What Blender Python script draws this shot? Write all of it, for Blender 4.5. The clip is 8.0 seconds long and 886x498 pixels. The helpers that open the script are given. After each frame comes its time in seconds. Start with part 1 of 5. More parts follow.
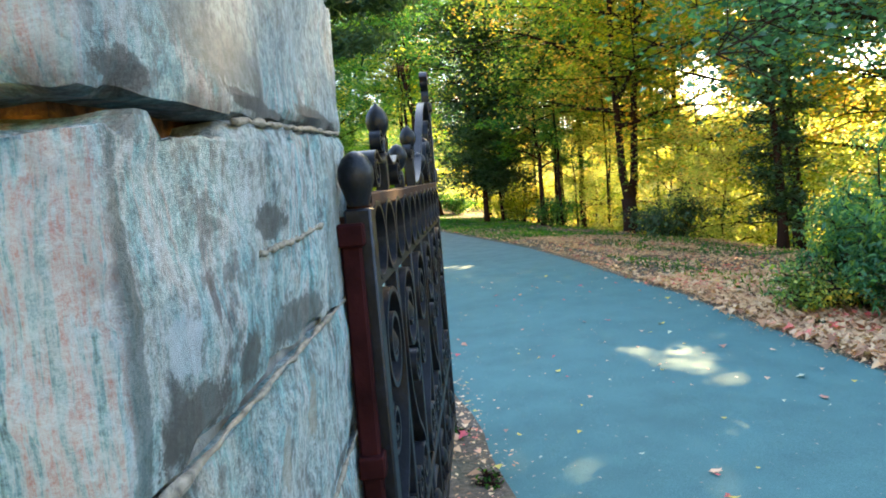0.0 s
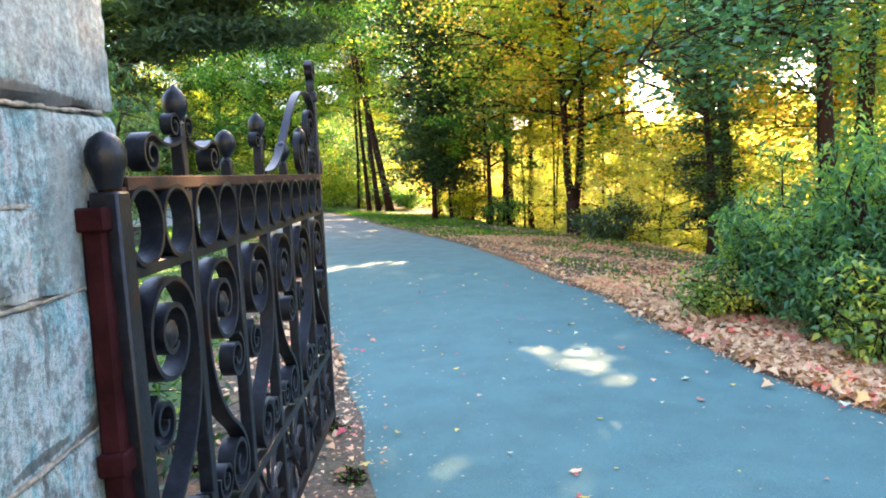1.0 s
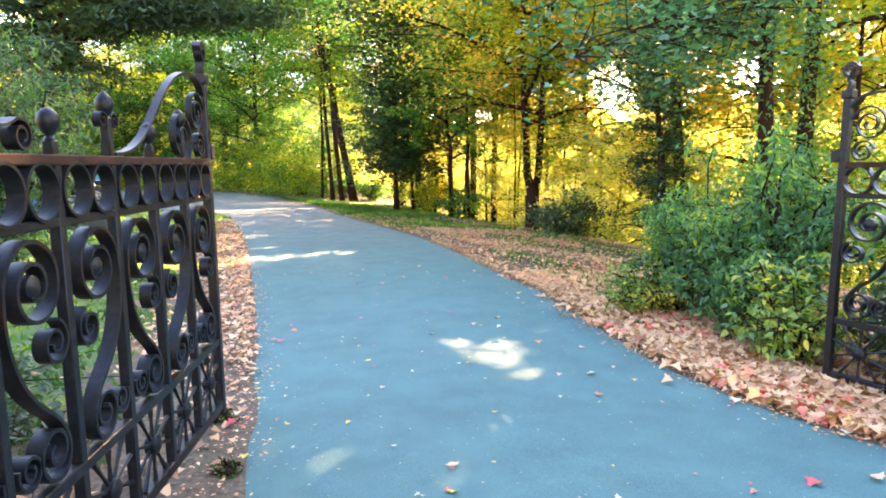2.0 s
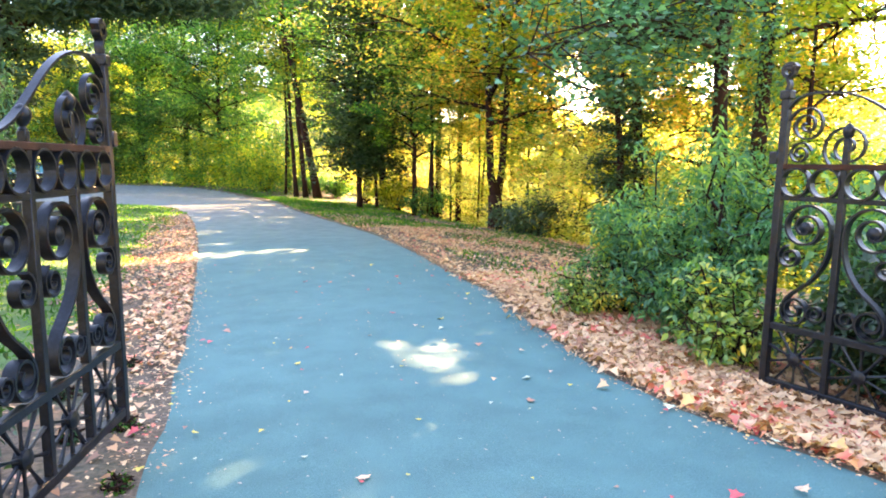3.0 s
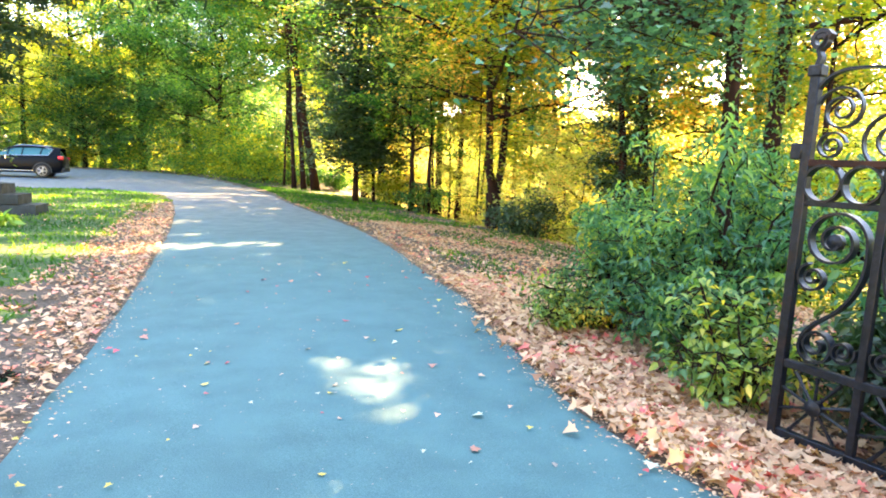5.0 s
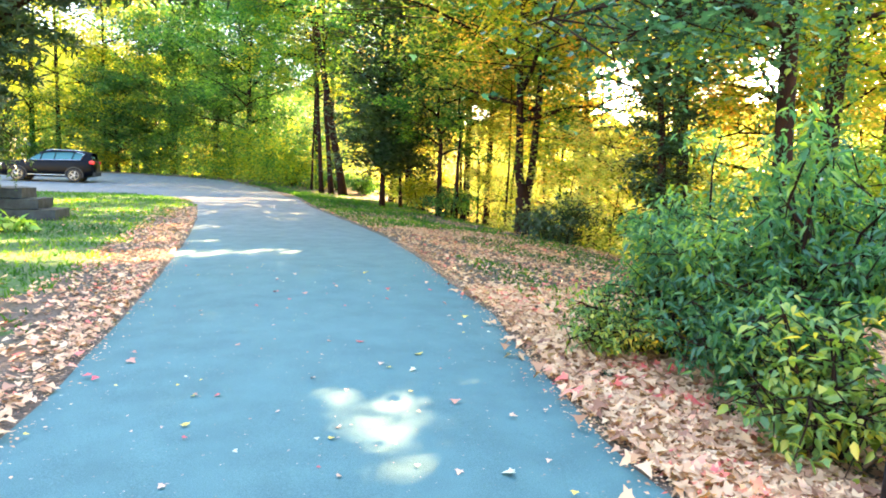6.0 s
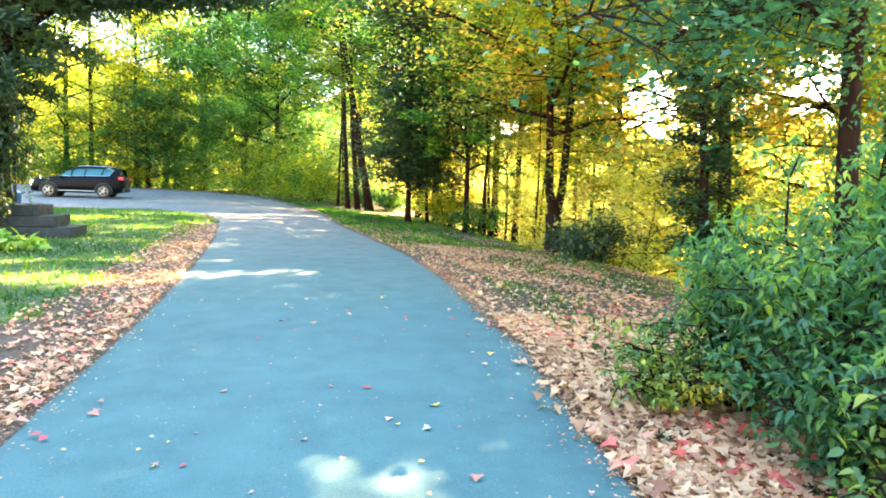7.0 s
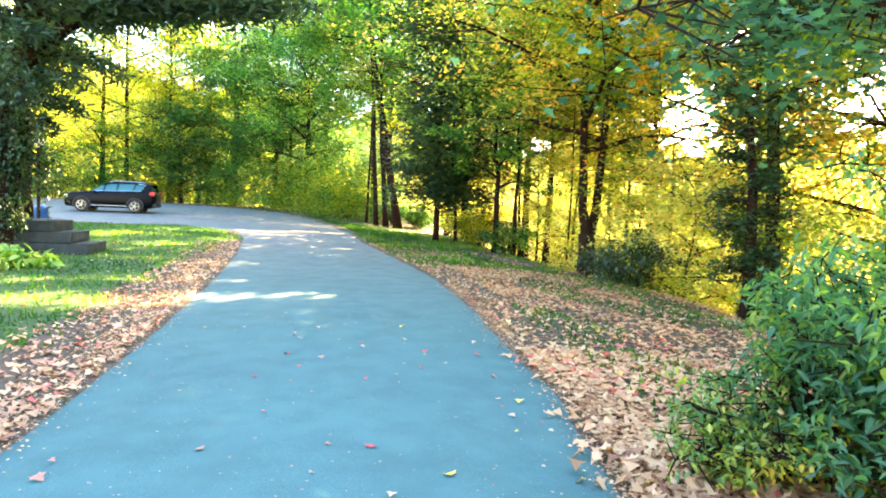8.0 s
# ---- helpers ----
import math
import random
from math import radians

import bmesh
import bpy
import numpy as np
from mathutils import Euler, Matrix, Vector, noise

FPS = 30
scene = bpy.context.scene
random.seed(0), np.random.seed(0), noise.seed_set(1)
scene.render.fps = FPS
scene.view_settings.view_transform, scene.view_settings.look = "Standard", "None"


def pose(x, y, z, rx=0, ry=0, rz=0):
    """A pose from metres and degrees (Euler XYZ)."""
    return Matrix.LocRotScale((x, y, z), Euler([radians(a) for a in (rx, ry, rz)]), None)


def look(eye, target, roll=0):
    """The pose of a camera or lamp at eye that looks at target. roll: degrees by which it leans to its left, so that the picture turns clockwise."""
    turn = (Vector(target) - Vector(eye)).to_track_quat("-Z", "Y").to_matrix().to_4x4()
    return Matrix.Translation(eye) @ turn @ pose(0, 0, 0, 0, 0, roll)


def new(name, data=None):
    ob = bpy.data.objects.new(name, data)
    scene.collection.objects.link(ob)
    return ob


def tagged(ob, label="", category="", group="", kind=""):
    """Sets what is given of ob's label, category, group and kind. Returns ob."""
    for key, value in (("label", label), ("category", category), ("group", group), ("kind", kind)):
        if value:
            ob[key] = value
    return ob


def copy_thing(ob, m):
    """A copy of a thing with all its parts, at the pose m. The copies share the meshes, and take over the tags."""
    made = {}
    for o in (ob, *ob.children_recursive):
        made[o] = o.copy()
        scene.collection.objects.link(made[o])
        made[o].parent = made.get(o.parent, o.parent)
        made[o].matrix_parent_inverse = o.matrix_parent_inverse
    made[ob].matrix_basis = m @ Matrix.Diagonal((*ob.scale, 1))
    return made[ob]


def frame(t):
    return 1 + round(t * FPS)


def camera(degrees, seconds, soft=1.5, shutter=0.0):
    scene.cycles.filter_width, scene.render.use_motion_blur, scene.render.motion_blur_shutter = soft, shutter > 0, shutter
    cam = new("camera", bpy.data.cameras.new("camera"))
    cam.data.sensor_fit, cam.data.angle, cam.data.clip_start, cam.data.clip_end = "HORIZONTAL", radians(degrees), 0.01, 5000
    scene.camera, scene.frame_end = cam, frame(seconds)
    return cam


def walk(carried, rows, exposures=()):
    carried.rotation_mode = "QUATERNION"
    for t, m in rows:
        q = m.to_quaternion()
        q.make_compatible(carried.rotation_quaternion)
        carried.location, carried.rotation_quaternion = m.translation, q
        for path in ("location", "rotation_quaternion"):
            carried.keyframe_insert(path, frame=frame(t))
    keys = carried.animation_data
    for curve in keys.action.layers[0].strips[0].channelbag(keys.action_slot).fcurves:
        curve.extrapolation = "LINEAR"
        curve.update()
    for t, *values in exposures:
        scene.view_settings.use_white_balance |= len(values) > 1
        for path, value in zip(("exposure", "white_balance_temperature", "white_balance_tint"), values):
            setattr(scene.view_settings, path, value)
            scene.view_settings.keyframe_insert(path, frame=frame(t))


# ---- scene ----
cam = camera(69.4, 8.0, 1.85)
EXPOSURES = [(0.0, 3.98, 6500, 4), (1.0, 4.36, 6750, 15), (1.6, 4.53, 7050, 20), (3.0, 4.67, 7000, 19), (4.5, 4.75, 6950, 16), (6.0, 4.80, 6850, 13), (7.0, 4.80, 6650, 8), (8.0, 4.82, 6620, 8)]
PATH = [
    (0, (0.271, 0.233, 1.446), (0.664, 2.188, 1.291), -4.7),
    (0.5, (0.466, 0.223, 1.424), (0.935, 2.161, 1.261), -3.6),
    (1, (0.688, 0.178, 1.41), (1.213, 2.1, 1.235), -2.4),
    (1.5, (0.922, 0.093, 1.398), (1.485, 2.002, 1.204), -1.5),
    (3, (1.409, 0.197, 1.364), (2.114, 2.057, 1.158), 0.1),
    (3.5, (1.57, 0.31, 1.354), (2.294, 2.163, 1.151), 0.6),
    (4, (1.765, 0.448, 1.351), (2.492, 2.3, 1.147), 1.2),
    (4.5, (1.923, 0.626, 1.334), (2.638, 2.482, 1.12), 1.7),
    (6, (2.301, 1.462, 1.318), (2.907, 3.357, 1.113), 2.0),
    (6.5, (2.424, 1.82, 1.343), (2.985, 3.731, 1.158), 1.9),
    (7, (2.571, 2.166, 1.347), (3.092, 4.091, 1.185), 1.9),
    (7.5, (2.692, 2.496, 1.367), (3.171, 4.433, 1.229), 2.0),
    (8, (2.804, 2.829, 1.385), (3.233, 4.78, 1.273), 2.4),
]
walk(cam, [(t, look(eye, target, roll)) for t, eye, target, roll in PATH],
     exposures=EXPOSURES)

# ---- world and sun ----
SUN_AZ, SUN_EL = radians(36), radians(33)
world = bpy.data.worlds.new("sky")
scene.world = world
world.use_nodes = True
wn = world.node_tree.nodes
sky = wn.new("ShaderNodeTexSky")
sky.sky_type = "NISHITA"
sky.sun_disc = False
sky.sun_elevation, sky.sun_rotation = SUN_EL, SUN_AZ
sky.air_density, sky.dust_density = 1.0, 1.2
wn["Background"].inputs["Strength"].default_value = 0.085
world.node_tree.links.new(sky.outputs[0], wn["Background"].inputs["Color"])
sun_data = bpy.data.lights.new("sun", "SUN")
sun_data.energy, sun_data.angle, sun_data.color = 4.2, radians(0.5), (1.0, 0.67, 0.34)
sun_dir = Vector((math.sin(SUN_AZ) * math.cos(SUN_EL), math.cos(SUN_AZ) * math.cos(SUN_EL), math.sin(SUN_EL)))
new("sun", sun_data).matrix_world = look(sun_dir * 90, (0, 0, 0))


# ---- materials ----
def nodes_of(name):
    m = bpy.data.materials.new(name)
    m.use_nodes = True
    n = m.node_tree.nodes
    return m, n, m.node_tree.links, n["Principled BSDF"]


def noise_node(n, l, scale, detail=4.0, rough=0.55, stretch=(1, 1, 1), coord="Object"):
    tc = n.new("ShaderNodeTexCoord")
    mp = n.new("ShaderNodeMapping")
    mp.inputs["Scale"].default_value = stretch
    l.new(tc.outputs[coord], mp.inputs[0])
    t = n.new("ShaderNodeTexNoise")
    t.inputs["Scale"].default_value = scale
    t.inputs["Detail"].default_value = detail
    t.inputs["Roughness"].default_value = rough
    l.new(mp.outputs[0], t.inputs["Vector"])
    return t.outputs["Fac"]


def ramp(n, l, fac, stops):
    r = n.new("ShaderNodeValToRGB")
    e = r.color_ramp.elements
    while len(e) < len(stops):
        e.new(0.5)
    for k, (p, c) in enumerate(stops):
        e[k].position = p
        e[k].color = (*c, 1) if len(c) == 3 else c
    l.new(fac, r.inputs[0])
    return r.outputs[0]


def mixed(n, l, fac, a, b, mode="MIX"):
    m = n.new("ShaderNodeMix")
    m.data_type, m.blend_type = "RGBA", mode
    for sock, v in ((m.inputs[0], fac), (m.inputs[6], a), (m.inputs[7], b)):
        if isinstance(v, (int, float)):
            sock.default_value = v
        elif isinstance(v, tuple):
            sock.default_value = (*v, 1)
        else:
            l.new(v, sock)
    return m.outputs[2]


def bumped(n, l, p, height, strength=0.5, distance=0.01):
    b = n.new("ShaderNodeBump")
    b.inputs["Strength"].default_value = strength
    b.inputs["Distance"].default_value = distance
    l.new(height, b.inputs["Height"])
    l.new(b.outputs[0], p.inputs["Normal"])


def plain(name, colour, rough=0.6, metal=0.0, vary=0.25, scale=8.0, bump=0.2, coat=0.0):
    m, n, l, p = nodes_of(name)
    f = noise_node(n, l, scale, 5)
    lo = tuple(c * (1 - vary) for c in colour)
    hi = tuple(min(1, c * (1 + vary)) for c in colour)
    l.new(ramp(n, l, f, [(0.3, lo), (0.7, hi)]), p.inputs["Base Color"])
    p.inputs["Roughness"].default_value = rough
    p.inputs["Metallic"].default_value = metal
    p.inputs["Coat Weight"].default_value = coat
    if bump:
        bumped(n, l, p, noise_node(n, l, scale * 9, 4), bump, 0.004)
    return m


def leaf_mat(name, stops, through_light=0.45, gloss=0.5, patch=1.9):
    """Thin leaves: a coat of colour by piece, and light let through."""
    m, n, l, p = nodes_of(name)
    geo = n.new("ShaderNodeNewGeometry")
    big = noise_node(n, l, 0.55, 2)
    add = n.new("ShaderNodeMath")
    add.operation = "MULTIPLY_ADD"
    l.new(geo.outputs["Random Per Island"], add.inputs[0])
    add.inputs[1].default_value = 0.55
    sub = n.new("ShaderNodeMath")
    sub.operation = "MULTIPLY_ADD"
    l.new(big, sub.inputs[0])
    sub.inputs[1].default_value = patch
    sub.inputs[2].default_value = 0.23 - 0.5 * patch
    l.new(sub.outputs[0], add.inputs[2])
    col = ramp(n, l, add.outputs[0], stops)
    l.new(col, p.inputs["Base Color"])
    p.inputs["Roughness"].default_value = gloss
    tr = n.new("ShaderNodeBsdfTranslucent")
    warm = mixed(n, l, 1.0, col, (2.15, 2.05, 0.95), "MULTIPLY")
    l.new(warm, tr.inputs[0])
    mx = n.new("ShaderNodeMixShader")
    mx.inputs[0].default_value = through_light
    l.new(p.outputs[0], mx.inputs[1])
    l.new(tr.outputs[0], mx.inputs[2])
    l.new(mx.outputs[0], n["Material Output"].inputs["Surface"])
    return m


GREEN = leaf_mat("green_leaves", [(0.1, (0.014, 0.066, 0.026)), (0.5, (0.036, 0.145, 0.036)), (0.9, (0.17, 0.30, 0.038))], 0.54)
LIME = leaf_mat("yellow_green_leaves", [(0.1, (0.075, 0.155, 0.020)), (0.5, (0.21, 0.27, 0.028)), (0.9, (0.42, 0.37, 0.045))], 0.66)
GOLD = leaf_mat("turning_maple_leaves", [(0.05, (0.060, 0.130, 0.024)), (0.45, (0.15, 0.22, 0.045)), (0.66, (0.37, 0.33, 0.075)), (0.86, (0.62, 0.32, 0.08))], 0.66)
YELLOW = leaf_mat("golden_yellow_leaves", [(0.05, (0.10, 0.19, 0.05)), (0.45, (0.35, 0.39, 0.16)), (0.78, (0.52, 0.47, 0.23)), (0.97, (0.62, 0.38, 0.18))], 0.74)
DARK = leaf_mat("dark_leaves", [(0.1, (0.014, 0.040, 0.018)), (0.6, (0.028, 0.065, 0.025)), (0.95, (0.05, 0.09, 0.025))], 0.25)
MAPLE = leaf_mat("blue_green_maple_leaves", [(0.05, (0.010, 0.042, 0.026)), (0.45, (0.022, 0.085, 0.050)), (0.75, (0.060, 0.18, 0.11)), (0.95, (0.15, 0.30, 0.16))], 0.35, 0.5)
SHRUB = leaf_mat("shrub_leaves", [(0.05, (0.026, 0.100, 0.052)), (0.45, (0.055, 0.165, 0.074)), (0.72, (0.18, 0.30, 0.055)), (0.86, (0.32, 0.38, 0.045)), (0.95, (0.70, 0.50, 0.06))], 0.45, 0.45)
LIMESHRUB = leaf_mat("lime_shrub_leaves", [(0.05, (0.055, 0.14, 0.045)), (0.35, (0.11, 0.21, 0.05)), (0.60, (0.24, 0.31, 0.05)), (0.85, (0.58, 0.44, 0.06))], 0.38, 0.45)
NEEDLE = leaf_mat("conifer_needles", [(0.1, (0.012, 0.035, 0.020)), (0.6, (0.024, 0.060, 0.030)), (0.95, (0.05, 0.095, 0.03))], 0.25, 0.9)
YEW = leaf_mat("yew_needles", [(0.1, (0.012, 0.050, 0.026)), (0.6, (0.026, 0.084, 0.040)), (0.95, (0.05, 0.12, 0.04))], 0.25, 0.9)
GRASS = leaf_mat("grass_blades", [(0.1, (0.010, 0.055, 0.008)), (0.6, (0.040, 0.130, 0.012)), (0.95, (0.14, 0.24, 0.020))], 0.55, 0.9)
FALLEN = leaf_mat("fallen_leaves", [(0.0, (0.07, 0.026, 0.015)), (0.14, (0.21, 0.082, 0.045)), (0.30, (0.40, 0.20, 0.098)), (0.48, (0.54, 0.315, 0.168)), (0.66, (0.63, 0.415, 0.235)), (0.74, (0.56, 0.06, 0.06)), (0.83, (0.62, 0.39, 0.13)), (0.92, (0.46, 0.19, 0.13))], 0.12, 0.55, 0.8)
FIR = leaf_mat("deep_green_leaves", [(0.1, (0.012, 0.052, 0.024)), (0.55, (0.030, 0.110, 0.036)), (0.95, (0.08, 0.19, 0.036))], 0.42)

ASPHALT, n, l, p = nodes_of("worn_asphalt")
f1, f2, f3 = noise_node(n, l, 0.45, 4), noise_node(n, l, 170, 2), noise_node(n, l, 3.0, 5)
c1 = ramp(n, l, f1, [(0.3, (0.049, 0.122, 0.124)), (0.7, (0.076, 0.178, 0.178))])
c2 = mixed(n, l, 0.5, c1, ramp(n, l, f2, [(0.35, (0.016, 0.047, 0.050)), (0.7, (0.108, 0.212, 0.208))]))
c3 = mixed(n, l, 0.3, c2, ramp(n, l, f3, [(0.35, (0.030, 0.083, 0.088)), (0.65, (0.068, 0.165, 0.165))]))
# Far drive painted paler grey in place of the sunlight falling there.
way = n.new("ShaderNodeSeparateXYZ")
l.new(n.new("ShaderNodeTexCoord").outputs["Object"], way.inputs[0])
far_light = n.new("ShaderNodeMapRange")
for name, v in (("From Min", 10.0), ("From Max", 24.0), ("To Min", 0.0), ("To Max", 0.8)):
    far_light.inputs[name].default_value = v
l.new(way.outputs["Y"], far_light.inputs["Value"])
c3 = mixed(n, l, far_light.outputs[0], c3, ramp(n, l, f3, [(0.35, (0.115, 0.118, 0.125)), (0.65, (0.20, 0.195, 0.20))]))
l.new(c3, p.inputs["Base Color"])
p.inputs["Roughness"].default_value = 0.8
p.inputs["Specular IOR Level"].default_value = 0.25
bumped(n, l, p, f2, 0.5, 0.006)

SOIL, n, l, p = nodes_of("soil_and_litter")
f1, f2 = noise_node(n, l, 1.2, 5), noise_node(n, l, 30, 5)
c1 = ramp(n, l, f1, [(0.35, (0.048, 0.034, 0.022)), (0.5, (0.085, 0.060, 0.038)), (0.62, (0.036, 0.056, 0.020))])
l.new(mixed(n, l, 0.55, c1, ramp(n, l, f2, [(0.38, (0.022, 0.016, 0.012)), (0.62, (0.16, 0.105, 0.066))])), p.inputs["Base Color"])
p.inputs["Roughness"].default_value = 0.9
bumped(n, l, p, f2, 0.8, 0.03)

BARK, n, l, p = nodes_of("bark")
f1, f2 = noise_node(n, l, 14, 5, 0.6, (1, 1, 0.18)), noise_node(n, l, 2.5, 3)
c1 = ramp(n, l, f1, [(0.3, (0.007, 0.0034, 0.0022)), (0.7, (0.030, 0.014, 0.009))])
l.new(mixed(n, l, 0.35, c1, ramp(n, l, f2, [(0.35, (0.008, 0.005, 0.003)), (0.7, (0.034, 0.018, 0.012))])), p.inputs["Base Color"])
p.inputs["Roughness"].default_value = 0.9
p.inputs["Specular IOR Level"].default_value = 0.1
bumped(n, l, p, f1, 0.9, 0.03)

IRON, n, l, p = nodes_of("black_painted_iron")
f1, f2 = noise_node(n, l, 7, 6), noise_node(n, l, 120, 3)
rust = ramp(n, l, f1, [(0.60, (0, 0, 0)), (0.72, (1, 1, 1))])
l.new(mixed(n, l, rust, ramp(n, l, noise_node(n, l, 34, 6, 0.7), [(0.45, (0.0026, 0.0034, 0.0056)), (0.62, (0.0085, 0.0098, 0.0155))]), (0.018, 0.007, 0.004)), p.inputs["Base Color"])
p.inputs["Roughness"].default_value = 0.42
p.inputs["Specular IOR Level"].default_value = 0.24
bumped(n, l, p, f2, 0.35, 0.003)
RUST = plain("rusty_iron", (0.030, 0.011, 0.005), 0.85, 0.0, 0.7, 9, 0.5)
RUST.node_tree.nodes["Principled BSDF"].inputs["Specular IOR Level"].default_value = 0.2
GALV = plain("galvanised_steel", (0.5, 0.52, 0.54), 0.35, 0.9, 0.15, 20, 0.1)

# stains and other tinted patches on the pillar: along, up, half-length, half-height, raggedness, strength, colour
STAINS = [
    (0.42, 1.40, 0.10, 0.17, 2.2, 0.62, (0.27, 0.27, 0.23)),
    (-0.22, 1.622, 0.17, 0.042, 2.0, 0.74, (0.095, 0.09, 0.075)),
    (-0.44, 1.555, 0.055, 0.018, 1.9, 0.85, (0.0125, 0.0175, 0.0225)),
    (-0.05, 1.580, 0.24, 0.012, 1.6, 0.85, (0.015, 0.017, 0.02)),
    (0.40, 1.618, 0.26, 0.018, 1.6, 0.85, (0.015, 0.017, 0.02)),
    # dark teal strip just beside the front corner
    (-0.482, 1.34, 0.016, 0.20, 1.5, 0.70, (0.015, 0.065, 0.0675)),
    (-0.40, 1.345, 0.035, 0.028, 1.8, 0.65, (0.72, 0.74, 0.78)),
    (-0.38, 1.280, 0.085, 0.032, 2.0, 0.86, (0.0425, 0.0425, 0.0375)),
    (-0.22, 1.290, 0.055, 0.036, 2.0, 0.86, (0.03, 0.035, 0.033)),
    (0.05, 1.288, 0.20, 0.036, 2.1, 0.80, (0.0375, 0.0475, 0.045)),
    (-0.09, 1.435, 0.085, 0.026, 1.9, 0.86, (0.0375, 0.0425, 0.04)),
    (-0.322, 1.371, 0.011, 0.030, 1.9, 0.70, (0.08, 0.0325, 0.03)),
    (-0.31, 1.44, 0.035, 0.012, 2.1, 0.60, (0.09, 0.09, 0.075)),
    (0.04, 1.146, 0.030, 0.055, 2.0, 0.62, (0.46, 0.34, 0.22)),
    (-0.13, 1.145, 0.026, 0.055, 2.0, 0.60, (0.46, 0.34, 0.22)),
    (0.30, 1.160, 0.010, 0.085, 1.5, 0.65, (0.035, 0.065, 0.065)),
    (0.26, 0.973, 0.12, 0.012, 2.0, 0.80, (0.025, 0.03, 0.03)),
    (0.55, 1.08, 0.030, 0.20, 1.6, 0.60, (0.42, 0.25, 0.2)),
]
STONE, n, l, p = nodes_of("weathered_granite")
oi = n.new("ShaderNodeObjectInfo")
grain, speck = noise_node(n, l, 60, 8, 0.8), noise_node(n, l, 330, 5, 0.8)
fine = noise_node(n, l, 42.0, 5, 0.7, (1, 1, 0.07))
streak, cloud = noise_node(n, l, 8.0, 5, 0.65, (1, 1, 0.26)), noise_node(n, l, 4.5, 8, 0.72)
soot, chips = noise_node(n, l, 6.0, 8, 0.72, (1, 1, 0.55)), noise_node(n, l, 17, 7, 0.72)
c1 = ramp(n, l, cloud, [(0.40, (0.022, 0.11, 0.13)), (0.47, (0.08, 0.30, 0.34)), (0.54, (0.22, 0.52, 0.57)), (0.62, (0.66, 0.72, 0.71))])
bands = ramp(n, l, streak, [(0.39, (0.02, 0.11, 0.12)), (0.45, (0.08, 0.36, 0.40)), (0.49, (0.50, 0.72, 0.74)), (0.53, (0.80, 0.52, 0.47)), (0.57, (0.10, 0.34, 0.37)), (0.62, (0.74, 0.74, 0.70))])
c1 = mixed(n, l, 0.75, c1, bands)
c1 = mixed(n, l, ramp(n, l, noise_node(n, l, 3.2, 8, 0.7), [(0.47, (0.08, 0.08, 0.08)), (0.56, (0.72, 0.72, 0.72))]), c1, (0.62, 0.58, 0.52))
c1 = mixed(n, l, 0.22, c1, ramp(n, l, fine, [(0.36, (0.03, 0.15, 0.15)), (0.45, (0.30, 0.60, 0.66)), (0.52, (0.85, 0.84, 0.84)), (0.60, (0.30, 0.56, 0.60))]))
c1 = mixed(n, l, 0.75, c1, ramp(n, l, grain, [(0.38, (0.10, 0.10, 0.10)), (0.5, (0.5, 0.5, 0.5)), (0.60, (0.88, 0.87, 0.85))]), "OVERLAY")
c1 = mixed(n, l, 0.55, c1, ramp(n, l, speck, [(0.40, (0.12, 0.12, 0.12)), (0.5, (0.5, 0.5, 0.5)), (0.60, (0.88, 0.87, 0.86))]), "OVERLAY")
c1 = mixed(n, l, ramp(n, l, chips, [(0.54, (0, 0, 0)), (0.60, (0.7, 0.7, 0.7))]), c1, (0.13, 0.125, 0.115))
c1 = mixed(n, l, ramp(n, l, soot, [(0.57, (0, 0, 0)), (0.64, (0.85, 0.85, 0.85))]), c1, (0.03, 0.033, 0.037))


def stain(cy, cz, ry, rz, rag, strength):
    """A ragged patch on the faces along y, round (cy, cz)."""
    mp = n.new("ShaderNodeMapping")
    mp.inputs["Scale"].default_value = (0, 1 / ry, 1 / rz)
    mp.inputs["Location"].default_value = (0, -cy / ry, -cz / rz)
    l.new(n.new("ShaderNodeTexCoord").outputs["Object"], mp.inputs[0])
    far = n.new("ShaderNodeVectorMath")
    far.operation = "LENGTH"
    l.new(mp.outputs[0], far.inputs[0])
    add = n.new("ShaderNodeMath")
    add.operation = "MULTIPLY_ADD"
    l.new(noise_node(n, l, 34, 9, 0.82), add.inputs[0])
    add.inputs[1].default_value = rag * 1.3
    l.new(far.outputs["Value"], add.inputs[2])
    less = n.new("ShaderNodeMath")
    less.operation = "MULTIPLY"
    less.inputs[1].default_value = 0.4
    l.new(add.outputs[0], less.inputs[0])
    edge = 0.4 * (0.65 * rag + 0.85)
    return ramp(n, l, less.outputs[0], [(edge - 0.03, (strength,) * 3), (edge + 0.03, (0, 0, 0))])


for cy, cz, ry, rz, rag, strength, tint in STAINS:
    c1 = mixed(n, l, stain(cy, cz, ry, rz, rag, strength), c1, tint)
# Front face: pink and white stripes, painted paler for the light on it.
side = n.new("ShaderNodeSeparateXYZ")
l.new(n.new("ShaderNodeTexCoord").outputs["Object"], side.inputs[0])
face = n.new("ShaderNodeMapRange")
for name, v in (("From Min", -0.485), ("From Max", -0.51), ("To Min", 0.0), ("To Max", 0.85)):
    face.inputs[name].default_value = v
l.new(side.outputs["Y"], face.inputs["Value"])
lit_front = ramp(n, l, fine, [(0.34, (0.05, 0.14, 0.14)), (0.41, (0.40, 0.62, 0.66)), (0.46, (0.88, 0.84, 0.84)), (0.51, (0.92, 0.60, 0.56)), (0.56, (0.90, 0.78, 0.76)), (0.62, (0.50, 0.64, 0.66)), (0.70, (0.88, 0.84, 0.82))])
